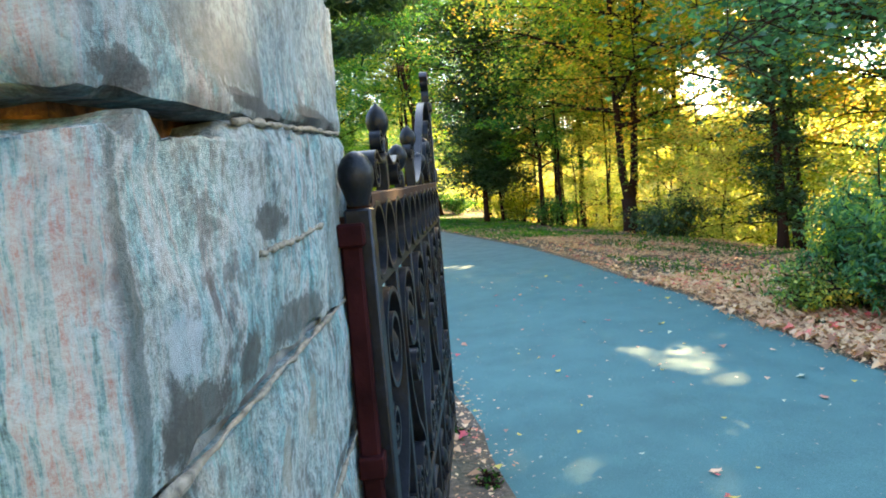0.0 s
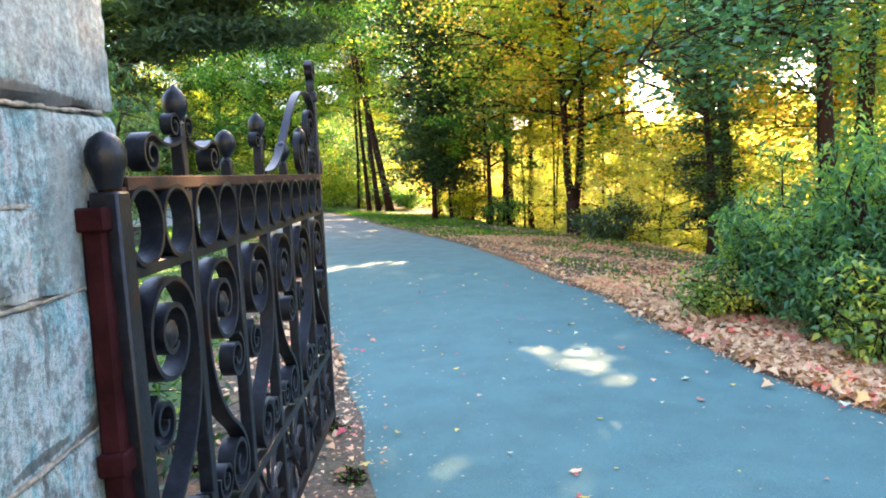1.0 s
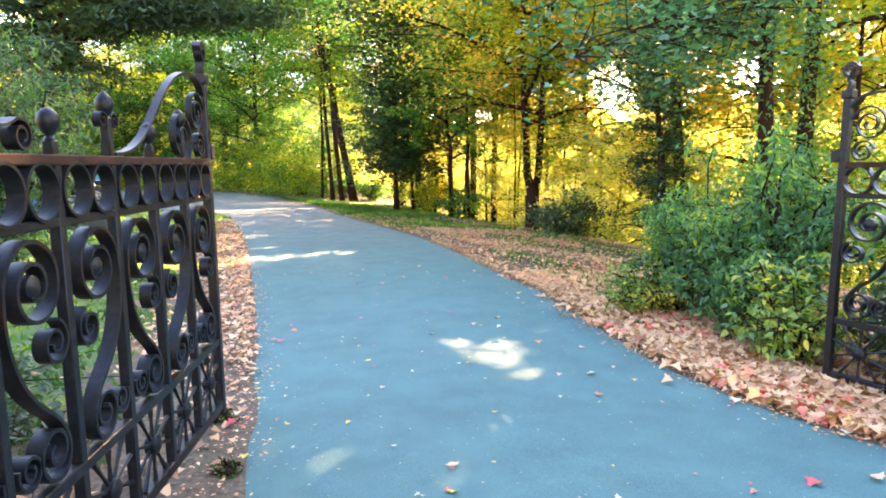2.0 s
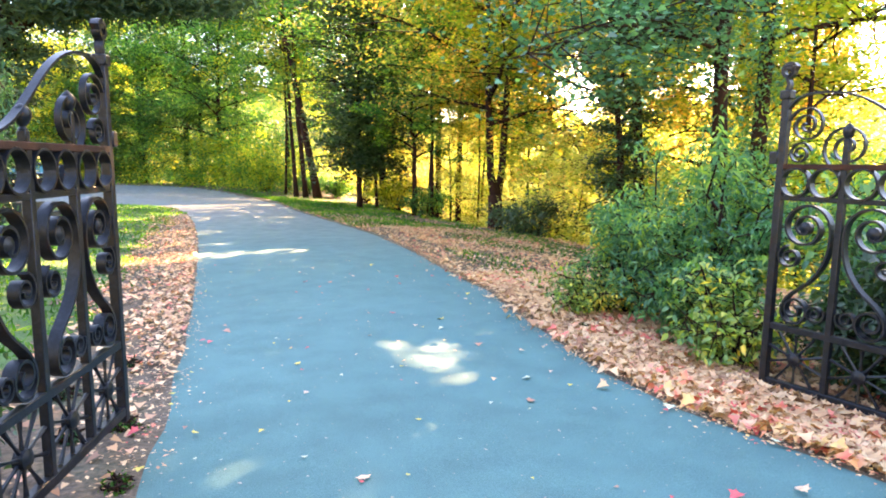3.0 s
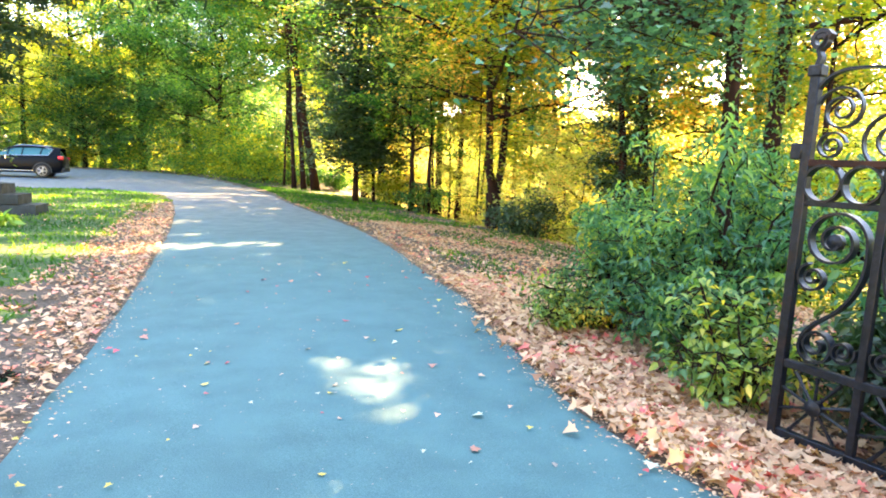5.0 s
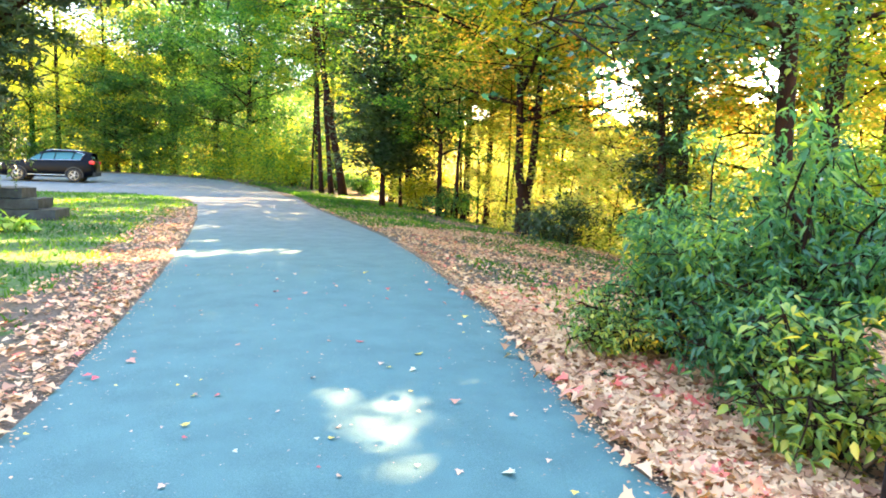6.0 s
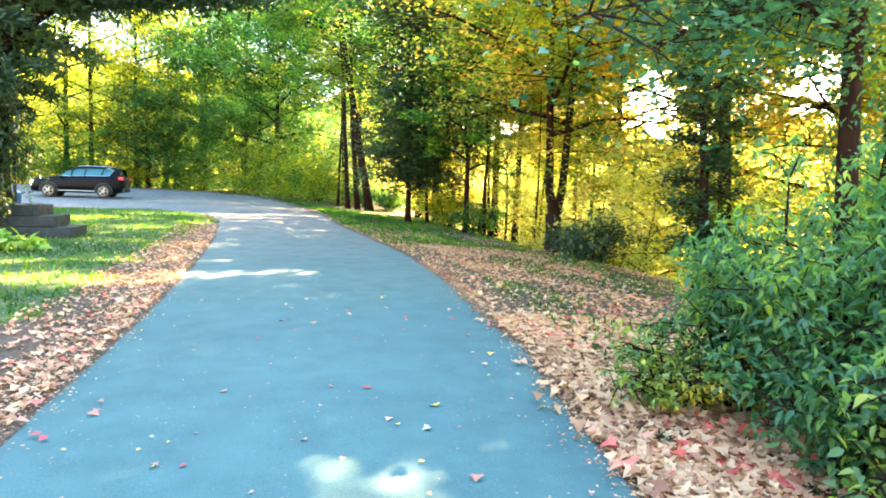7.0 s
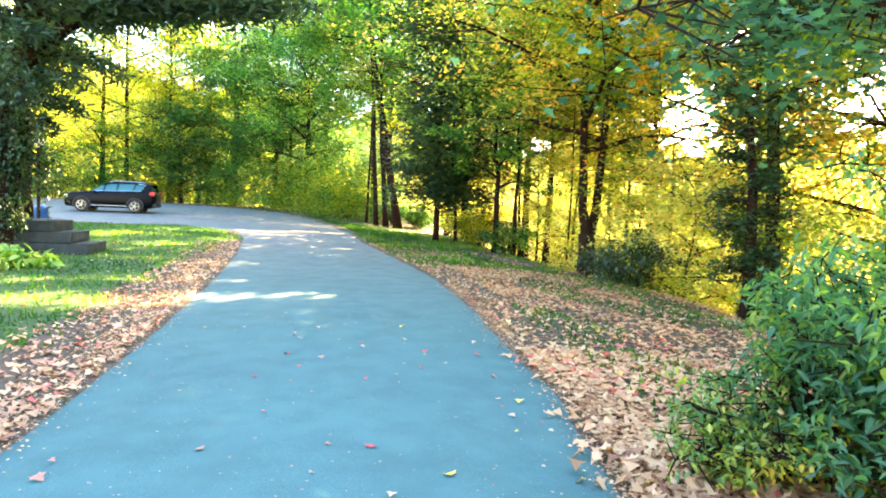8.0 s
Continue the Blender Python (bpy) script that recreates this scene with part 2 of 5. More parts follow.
lit_front = mixed(n, l, 0.75, lit_front, ramp(n, l, grain, [(0.38, (0.14, 0.14, 0.14)), (0.5, (0.5, 0.5, 0.5)), (0.60, (0.88, 0.87, 0.85))]), "OVERLAY")
lit_front = mixed(n, l, 0.5, lit_front, ramp(n, l, speck, [(0.40, (0.12, 0.12, 0.12)), (0.5, (0.5, 0.5, 0.5)), (0.60, (0.88, 0.87, 0.86))]), "OVERLAY")
c1 = mixed(n, l, face.outputs[0], c1, lit_front)
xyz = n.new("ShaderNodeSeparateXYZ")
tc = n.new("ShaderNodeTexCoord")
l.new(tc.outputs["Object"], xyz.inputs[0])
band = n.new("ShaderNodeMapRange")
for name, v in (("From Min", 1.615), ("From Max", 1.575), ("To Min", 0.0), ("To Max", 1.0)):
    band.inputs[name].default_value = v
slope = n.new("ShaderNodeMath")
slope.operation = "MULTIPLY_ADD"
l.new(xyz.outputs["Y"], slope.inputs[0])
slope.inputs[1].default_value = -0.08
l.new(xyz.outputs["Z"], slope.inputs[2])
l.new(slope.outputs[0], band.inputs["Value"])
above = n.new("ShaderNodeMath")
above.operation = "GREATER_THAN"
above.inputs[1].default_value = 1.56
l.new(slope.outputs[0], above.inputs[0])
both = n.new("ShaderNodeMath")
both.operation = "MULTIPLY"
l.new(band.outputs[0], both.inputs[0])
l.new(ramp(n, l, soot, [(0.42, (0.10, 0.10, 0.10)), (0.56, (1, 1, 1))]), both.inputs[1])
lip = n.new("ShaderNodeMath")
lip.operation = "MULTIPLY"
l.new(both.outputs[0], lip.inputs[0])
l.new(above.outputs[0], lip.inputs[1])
top = n.new("ShaderNodeMapRange")
for name, v in (("From Min", 1.60), ("From Max", 1.66), ("To Min", 0.0), ("To Max", 0.55)):
    top.inputs[name].default_value = v
l.new(slope.outputs[0], top.inputs["Value"])
c1 = mixed(n, l, top.outputs[0], c1, mixed(n, l, 0.6, ramp(n, l, cloud, [(0.40, (0.34, 0.35, 0.33)), (0.6, (0.68, 0.64, 0.58))]), ramp(n, l, grain, [(0.38, (0.10, 0.10, 0.10)), (0.5, (0.5, 0.5, 0.5)), (0.60, (0.88, 0.87, 0.85))]), "OVERLAY"))
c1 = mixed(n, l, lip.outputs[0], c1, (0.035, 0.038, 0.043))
c1 = mixed(n, l, 1.0, c1, (0.62, 0.72, 0.78), "MULTIPLY")
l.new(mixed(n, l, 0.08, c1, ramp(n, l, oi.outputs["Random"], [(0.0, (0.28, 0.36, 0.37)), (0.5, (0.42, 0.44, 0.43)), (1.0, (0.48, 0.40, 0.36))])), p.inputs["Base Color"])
p.inputs["Roughness"].default_value = 0.85
bumped(n, l, p, mixed(n, l, 0.35, mixed(n, l, 0.5, grain, chips), speck), 1.0, 0.024)
MORTAR = plain("old_mortar", (0.15, 0.15, 0.14), 0.95, 0, 0.5, 25, 0.8)
GAP_EARTH = plain("dark_joint", (0.15, 0.062, 0.022), 0.95, 0, 0.9, 45, 1.0)
BEAD = plain("cream_pointing", (0.20, 0.18, 0.145), 0.95, 0, 0.6, 60, 1.0)
SLATE = plain("mossy_grey_stone", (0.026, 0.034, 0.036), 0.9, 0, 0.45, 6, 0.6)


# ---- building helpers ----
def mesh_of(name, verts, faces, mat, smooth=False):
    me = bpy.data.meshes.new(name)
    me.from_pydata([tuple(v) for v in verts], [], faces)
    me.materials.append(mat)
    if smooth:
        me.polygons.foreach_set("use_smooth", [True] * len(me.polygons))
    me.update()
    if smooth == "edged":
        me.set_sharp_from_angle(angle=radians(42))
    return me


def part(name, me, parent=None, label="", at=None):
    ob = new(name, me)
    if parent:
        ob.parent = parent
    if at is not None:
        ob.matrix_basis = at
    if label:
        ob["label"] = label
    return ob


def thing(name, label, category, at, group="", kind=""):
    ob = new(name)
    ob.matrix_basis = at
    return tagged(ob, label, category, group, kind)


class Build:
    """Gathers pieces of one mesh."""

    def __init__(self):
        self.v, self.f = [], []

    def add(self, verts, faces):
        o = len(self.v)
        self.v += [tuple(q) for q in verts]
        self.f += [[i + o for i in q] for q in faces]
        return self

    def box(self, x0, y0, z0, x1, y1, z1, b=0.0):
        """A box with chamfered edges."""
        if b <= 0:
            vs = [(x, y, z) for x in (x0, x1) for y in (y0, y1) for z in (z0, z1)]
            return self.add(vs, [(0, 1, 3, 2), (4, 6, 7, 5), (0, 4, 5, 1), (2, 3, 7, 6), (0, 2, 6, 4), (1, 5, 7, 3)])
        bm = bmesh.new()
        bmesh.ops.create_cube(bm, size=1.0, matrix=Matrix.LocRotScale(((x0 + x1) / 2, (y0 + y1) / 2, (z0 + z1) / 2), None, (x1 - x0, y1 - y0, z1 - z0)))
        bmesh.ops.bevel(bm, geom=bm.edges[:], offset=b, segments=1, affect="EDGES")
        bm.verts.index_update()
        self.add([q.co for q in bm.verts], [[q.index for q in f.verts] for f in bm.faces])
        bm.free()
        return self

    def tube(self, pts, radii, n=7, cap=True):
        pts = [Vector(q) for q in pts]
        o = len(self.v)
        up = Vector((0.31, 0.17, 0.93))
        for k, q in enumerate(pts):
            d = (pts[min(k + 1, len(pts) - 1)] - pts[max(k - 1, 0)]).normalized()
            a = d.cross(up)
            if a.length < 0.05:
                a = d.cross(Vector((1, 0, 0)))
            a.normalize()
            b = d.cross(a)
            r = radii[k] if not isinstance(radii, (int, float)) else radii
            for i in range(n):
                t = 2 * math.pi * i / n
                self.v.append(tuple(q + a * (r * math.cos(t)) + b * (r * math.sin(t))))
        for k in range(len(pts) - 1):
            for i in range(n):
                j = (i + 1) % n
                self.f.append([o + k * n + i, o + k * n + j, o + (k + 1) * n + j, o + (k + 1) * n + i])
        if cap:
            self.f.append([o + i for i in range(n)][::-1])
            self.f.append([o + (len(pts) - 1) * n + i for i in range(n)])
        return self

    def lathe(self, prof, n=14, at=(0, 0, 0)):
        """A turned shape round z: prof is (radius, height) from below."""
        o = len(self.v)
        for r, z in prof:
            for i in range(n):
                t = 2 * math.pi * i / n
                self.v.append((at[0] + r * math.cos(t), at[1] + r * math.sin(t), at[2] + z))
        for k in range(len(prof) - 1):
            for i in range(n):
                j = (i + 1) % n
                self.f.append([o + k * n + i, o + k * n + j, o + (k + 1) * n + j, o + (k + 1) * n + i])
        self.f.append([o + i for i in range(n)][::-1])
        self.f.append([o + (len(prof) - 1) * n + i for i in range(n)])
        return self

    def strip(self, path, wide, thick):
        """A flat iron bar laid along a path in the xz plane, wide along y."""
        o = len(self.v)
        m = len(path)
        for k in range(m):
            ax, az = path[max(k - 1, 0)]
            bx, bz = path[min(k + 1, m - 1)]
            d = math.hypot(bx - ax, bz - az) or 1.0
            nx, nz = -(bz - az) / d * thick / 2, (bx - ax) / d * thick / 2
            x, z = path[k]
            self.v += [(x + nx, -wide / 2, z + nz), (x + nx, wide / 2, z + nz), (x - nx, wide / 2, z - nz), (x - nx, -wide / 2, z - nz)]
        for k in range(m - 1):
            for i in range(4):
                j = (i + 1) % 4
                self.f.append([o + k * 4 + i, o + k * 4 + j, o + k * 4 + 4 + j, o + k * 4 + 4 + i])
        self.f += [[o, o + 3, o + 2, o + 1], [o + m * 4 - 4, o + m * 4 - 3, o + m * 4 - 2, o + m * 4 - 1]]
        return self

    def mesh(self, name, mat, smooth=False):
        return mesh_of(name, self.v, self.f, mat, smooth)


def bez(a, b, c, d, n=10):
    return [tuple((1 - t) ** 3 * a[i] + 3 * (1 - t) ** 2 * t * b[i] + 3 * (1 - t) * t * t * c[i] + t ** 3 * d[i] for i in range(len(a))) for t in (k / n for k in range(n + 1))]


def lerp_table(y, table):
    if y <= table[0][0]:
        return table[0][1]
    for (a, p), (b, q) in zip(table, table[1:]):
        if y <= b:
            t = (y - a) / (b - a)
            return p + (q - p) * t
    return table[-1][1]


# ---- ground ----
RIGHT_EDGE = [(-30, 6.5), (0, 4.9), (1.5, 4.55), (2.3, 4.36), (3.2, 4.18), (4.1, 4.22), (5.6, 4.48), (7.5, 4.9), (9.1, 5.06), (11.7, 5.33), (14.8, 5.45), (17.5, 5.3), (24.2, 4.83), (29.7, 4.8), (34.5, 4.75), (39, 4.4), (42, 3.85), (45, 3.0), (48, 1.9), (50.2, 0.5), (52.2, -1.6), (53.6, -4.5), (54.4, -9.0), (55.0, -18.0), (55.4, -46.0)]
LEFT_EDGE = [(-30, -1.5), (0.5, 0.5), (2, 0.85), (3.0, 1.0), (4.5, 1.1), (7, 1.17), (10, 1.2), (15, 1.22), (18.6, 1.15), (24.3, 0.83), (27.5, 0.3), (29.0, -0.6), (29.6, -2.0), (30.0, -5.0), (30.6, -12.0), (31.5, -45.0)]


def right_edge(y):
    return lerp_table(y, RIGHT_EDGE)


def left_edge(y):
    return lerp_table(y, LEFT_EDGE)


def rise(y):
    t = min(max(y - 9.0, 0.0), 38.0)
    if t > 21:
        return 0.44 + 0.008 * (t - 21) + 0.045 * min(max(y - 40, 0.0), 16.0)
    return 0.022 * (t - 1.0) if t > 2 else 0.0055 * t * t


def land(x, y):
    """Height of the ground."""
    z = rise(y)
    d = x - right_edge(min(y, 46))
    if d > 0:
        fade = min(max((60 - y) / 15, 0.0), 1.0) * min(max((48 - y) / 18, 0.15), 1.0 if d < 5.6 else 9.0)
        b = 0.03 * min(d, 0.6) if d < 0.6 else 0.018 - 0.085 * (d - 0.6)
        if d > 5.6:
            b = 0.018 - 0.425 - 0.42 * min(d - 5.6, 14.0)
        z += b * fade + 0.05 * noise.noise((x * 0.7, y * 0.7, 3.1)) * min(d, 1.0)
    e = left_edge(min(y, 29)) - x
    if e > 0 and y < 31:
        z += 0.035 * min(e, 1.0) + 0.04 * noise.noise((x * 0.5, y * 0.5, 8.1)) * min(e, 1.0)
    return z


def spread(fine0, fine1, step, far):
    a = list(np.arange(fine0, fine1, step))
    s, v, out = step, fine1, []
    while v < far:
        out.append(v)
        s *= 1.35
        v += s
    s, v, low = step, fine0, []
    while v > -far:
        s *= 1.35
        v -= s
        low.append(v)
    return low[::-1] + a + out


gx, gy = spread(-12, 16, 0.4, 900), spread(-4, 57, 0.4, 900)
gv = [(x, y, land(x, y) - (0.03 if left_edge(y) + 0.5 < x < right_edge(y) - 0.5 and y < 55 else 0.0)) for y in gy for x in gx]
w = len(gx)
gf = [(j * w + i, j * w + i + 1, j * w + w + i + 1, j * w + w + i) for j in range(len(gy) - 1) for i in range(w - 1)]
ground = part("ground", mesh_of("ground", gv, gf, SOIL, True))
tagged(ground, "earth bank and verges under grass and leaf litter", "ground", kind="structure")

rv, rf = [], []
COLS = 14
ry = list(np.arange(-30, 28, 0.35)) + list(np.arange(28, 55.4, 0.2))
for k, y in enumerate(ry):
    a, b = left_edge(y), right_edge(y)
    a += 0.05 * noise.noise((0.0, y * 1.3, 0.0)) + 0.03 * noise.noise((0, y * 5.0, 2.0))
    b += 0.05 * noise.noise((5.0, y * 1.3, 0.0)) + 0.03 * noise.noise((5, y * 5.0, 2.0))
    for i in range(COLS + 1):
        t = i / COLS
        edge = 0.012 if 0 < i < COLS else -0.012
        rv.append((a + (b - a) * t, y, rise(y) + edge + 0.02 * math.sin(math.pi * t)))
for k in range(len(ry) - 1):
    for i in range(COLS):
        q = k * (COLS + 1) + i
        rf.append((q, q + 1, q + COLS + 2, q + COLS + 1))
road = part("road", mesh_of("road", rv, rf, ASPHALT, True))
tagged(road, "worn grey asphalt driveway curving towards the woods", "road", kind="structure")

LAWN, n, l, p = nodes_of("lawn_turf")
f1, f2 = noise_node(n, l, 0.8, 4), noise_node(n, l, 45, 4)
c1 = ramp(n, l, f1, [(0.3, (0.020, 0.070, 0.010)), (0.7, (0.05, 0.12, 0.014))])
l.new(mixed(n, l, 0.4, c1, ramp(n, l, f2, [(0.3, (0.02, 0.042, 0.012)), (0.7, (0.07, 0.12, 0.03))])), p.inputs["Base Color"])
p.inputs["Roughness"].default_value = 0.9
bumped(n, l, p, f2, 0.9, 0.03)


def lawn_edge(y):
    bare = 0.9 if y < 16 else max(0.12, 0.9 - 0.1 * (y - 16))
    return left_edge(y) - bare - 0.55 * noise.noise((1.0, y * 0.9, 0.0)) - 0.2 * noise.noise((1.0, y * 3.0, 0.0))


lv, lf = [], []
lys = list(np.arange(-30.0, 29.4, 0.3))
for y in lys:
    e = min(lawn_edge(y), left_edge(y) - 0.1)
    if y < 4.0:
        e = min(e, -1.3 - 0.4 * noise.noise((7.0, y * 0.8, 0.0)) - 0.06 * max(0.0, -y))
    for i in range(16):
        x = e - 14 * (i / 15) ** 1.5
        lv.append((x, y, land(x, y) + (0.008 if i else -0.01)))
for k in range(len(lys) - 1):
    for i in range(15):
        lf.append((k * 16 + i, k * 16 + 16 + i, k * 16 + 17 + i, k * 16 + i + 1))
lawn = part("lawn", mesh_of("lawn", lv, lf, LAWN, True))
tagged(lawn, "mown green lawn in patchy sun", "lawn", kind="structure")

# ---- far wooded hills ----
HILL, n, l, p = nodes_of("far_wooded_hill")
f1, f2, f3 = noise_node(n, l, 0.16, 5, 0.6), noise_node(n, l, 0.9, 6, 0.7), noise_node(n, l, 2.6, 3)
c1 = ramp(n, l, f1, [(0.38, (0.24, 0.30, 0.03)), (0.5, (0.52, 0.46, 0.04)), (0.62, (0.70, 0.52, 0.06))])
l.new(mixed(n, l, ramp(n, l, f2, [(0.42, (0.0, 0.0, 0.0)), (0.6, (0.35, 0.35, 0.35))]), c1, (0.05, 0.09, 0.01)), p.inputs["Base Color"])
p.inputs["Roughness"].default_value = 1.0
bumped(n, l, p, f3, 1.0, 0.6)
hv, hf = [], []
SEG, LEV = 260, 10
for k in range(SEG):
    ang = 2 * math.pi * k / SEG
    rad = 92 + 6 * noise.noise((math.cos(ang) * 5, math.sin(ang) * 5, 0.5))
    top = 19 + 7 * noise.noise((math.cos(ang) * 7, math.sin(ang) * 7, 2.0)) + 4 * noise.noise((math.cos(ang) * 24, math.sin(ang) * 24, 2.0)) + 1.5 * noise.noise((math.cos(ang) * 70, math.sin(ang) * 70, 2.0))
    if 0.20 < ang < 1.15:
        top = top * 0.72 - 1.0
    for i in range(LEV + 1):
        u = i / LEV
        push = 3 * noise.noise((math.cos(ang) * 30, math.sin(ang) * 30, u * 4.0))
        rr = rad + 10 * u * u + push
        hv.append((2 + rr * math.sin(ang), 10 + rr * math.cos(ang), -9 + (top + 9) * u))
for k in range(SEG):
    for i in range(LEV):
        q, r = k * (LEV + 1) + i, ((k + 1) % SEG) * (LEV + 1) + i
        hf.append((q, r, r + 1, q + 1))
tagged(part("backdrop", mesh_of("backdrop", hv, hf, HILL, True)), "distant hillside of autumn woods", "hillside", kind="structure")


HOSTA = leaf_mat("broad_green_leaves", [(0.1, (0.09, 0.22, 0.04)), (0.6, (0.18, 0.33, 0.05)), (0.95, (0.36, 0.42, 0.07))], 0.35, 0.4)


# ---- leaves, trees, shrubs ----
OVAL = np.array([(0, 0, 0), (0.30, 0.42, 0.05), (0, 1, -0.06), (-0.30, 0.42, 0.05)])
OVAL_F = [(0, 1, 2, 3)]
SPRIG = np.array([(-0.30, 0.22, 0.04), (0.30, 0.30, 0.04), (0.0, 1.0, -0.06)])
SPRIG_F = [(0, 1, 2)]
LEAF = np.array([(0, 0, 0), (0.23, 0.25, 0.07), (0.21, 0.55, 0.05), (0, 1, -0.16), (-0.21, 0.55, 0.05), (-0.23, 0.25, 0.07)])
LEAF_F = [(0, 1, 2, 3), (0, 3, 4, 5)]
LANCE = LEAF * np.array([0.68, 1.0, 1.15])
STAR = [(0.0, 0.0), (0.10, 0.18), (0.42, 0.10), (0.36, 0.30), (0.62, 0.52), (0.30, 0.60), (0.22, 0.78), (0.0, 1.05)]
STAR = np.array([(x, y, 0.0) for x, y in STAR] + [(-x, y, 0.0) for x, y in STAR[-2:0:-1]])
STAR[:, 2] = 0.16 * np.abs(STAR[:, 0]) - 0.10 * STAR[:, 1] ** 2
STAR_F = [tuple(range(len(STAR)))]
BLADE = np.array([(-0.05, 0, 0), (0.05, 0, 0), (0.0, 0.8, 0.1), (-0.02, 1.0, 0.35)])
NEEDLES = np.array([(-0.035, 0, 0), (0.035, 0, 0), (0.02, 1, -0.12), (-0.02, 1, -0.12)])


STAR8 = np.array([(0.0, 0.0, 0.0), (0.12, 0.2, 0.02), (0.5, 0.22, 0.09), (0.34, 0.62, 0.0), (0.0, 1.05, -0.12), (-0.34, 0.62, 0.0), (-0.5, 0.22, 0.09), (-0.12, 0.2, 0.02)])
STAR8_F = [tuple(range(8))]


def scatter(name, where, sizes, mat, rng, shape=OVAL, faces=OVAL_F, up=0.5, flat=None, hang=0.0):
    """One mesh of many small leaves: where (n, 3), sizes (n). up: how far their faces turn to the sky."""
    n = len(where)
    nrm = rng.normal(size=(n, 3))
    nrm /= np.linalg.norm(nrm, axis=1)[:, None]
    nrm[:, 2] = np.abs(nrm[:, 2])
    nrm = nrm * (1 - up) + np.array([0, 0, 1.0]) * up if flat is None else nrm * (1 - up) + flat * up
    nrm /= np.linalg.norm(nrm, axis=1)[:, None]
    tang = rng.normal(size=(n, 3)) * (1 - hang) + np.array([0, 0, -1.6]) * hang
    tang -= nrm * np.sum(tang * nrm, axis=1)[:, None]
    tang /= np.linalg.norm(tang, axis=1)[:, None]
    side = np.cross(tang, nrm)
    k = len(shape)
    wide = rng.uniform(0.8, 1.2, size=(n, 1, 1))
    v = (side[:, None, :] * shape[None, :, 0:1] * wide + tang[:, None, :] * shape[None, :, 1:2] + nrm[:, None, :] * shape[None, :, 2:3]) * np.asarray(sizes)[:, None, None] + np.asarray(where)[:, None, :]
    v = v.reshape(-1, 3)
    idx = np.concatenate([np.array([i for f in faces for i in f])[None, :] + (np.arange(n) * k)[:, None]]).reshape(-1)
    per = [len(f) for f in faces]
    me = bpy.data.meshes.new(name)
    me.vertices.add(len(v))
    me.vertices.foreach_set("co", v.astype(np.float32).reshape(-1))
    me.loops.add(len(idx))
    me.loops.foreach_set("vertex_index", idx.astype(np.int32))
    tot = np.tile(per, n)
    me.polygons.add(len(tot))
    me.polygons.foreach_set("loop_start", (np.cumsum(tot) - tot).astype(np.int32))
    me.materials.append(mat)
    me.update(calc_edges=True)
    me.validate()
    return me


# ground ellipses where sun patches are made to fall: x, y, half-widths
SUN_PATCHES = [(3.00, 4.86, 0.50, 0.42), (2.78, 5.08, 0.25, 0.21), (2.94, 4.12, 0.29, 0.25), (2.60, 4.22, 0.16, 0.15), (1.74, 2.72, 0.26, 0.22), (0.1, 11.72, 1.4, 0.58), (1.45, 12.2, 1.0, 0.55), (2.7, 12.4, 0.6, 0.40), (2.0, 7.7, 0.22, 0.14), (-2.6, 15.4, 1.3, 0.6), (-2.4, 11.75, 1.9, 0.40), (-0.3, 19.0, 1.6, 0.8), (-2.0, 13.4, 1.2, 0.40), (-3.0, 24.0, 2.4, 1.5), (0.4, 23.0, 0.9, 0.9), (-1.0, 21.0, 1.8, 1.2), (-1.0, 27.2, 3.6, 1.5), (1.6, 26.0, 1.6, 0.5), (3.0, 24.4, 1.2, 0.3), (1.2, 20.3, 1.3, 0.28), (2.2, 21.8, 1.2, 0.22), (-3.5, 19.5, 1.8, 0.6), (-5.0, 22.0, 2.0, 0.7), (-0.6, 17.2, 1.2, 0.5), (0.5, 14.3, 0.7, 0.22), (0.7, 15.5, 0.9, 0.26), (1.2, 16.7, 0.9, 0.28), (0.9, 18.2, 1.1, 0.28)]
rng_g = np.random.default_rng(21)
SUN_PATCHES += [(rng_g.uniform(0, 4.6), rng_g.uniform(13.5, 29), rng_g.uniform(0.3, 1.1), rng_g.uniform(0.14, 0.36)) for _ in range(64)]
SUN_PATCHES = [g for g in SUN_PATCHES if not (13.2 < g[1] < 18.5 and g[0] > 1.7)]


# openings fitted to the camera's view: bearing, slope and their half-widths
VIEW_FROM = np.array([2.4, 2.2, 1.35])
SKY_GAPS = [(radians(32.7), radians(8.3), radians(2.5), radians(3.4)), (radians(45.0), radians(9.4), radians(2.1), radians(3.2)), (radians(36.0), radians(14.5), radians(1.1), radians(1.0)), (radians(29.0), radians(3.0), radians(0.9), radians(0.8))]


def in_sky_gap(p):
    """True along set sight lines from near the camera, where sky shows between crowns."""
    d = p - VIEW_FROM
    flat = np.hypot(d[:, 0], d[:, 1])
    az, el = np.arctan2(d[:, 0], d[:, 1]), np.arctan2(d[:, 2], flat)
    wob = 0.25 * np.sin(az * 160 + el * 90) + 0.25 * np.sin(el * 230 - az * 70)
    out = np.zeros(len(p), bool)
    for a, e, wa, we in SKY_GAPS:
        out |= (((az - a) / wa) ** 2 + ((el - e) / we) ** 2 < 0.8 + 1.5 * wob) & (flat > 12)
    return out


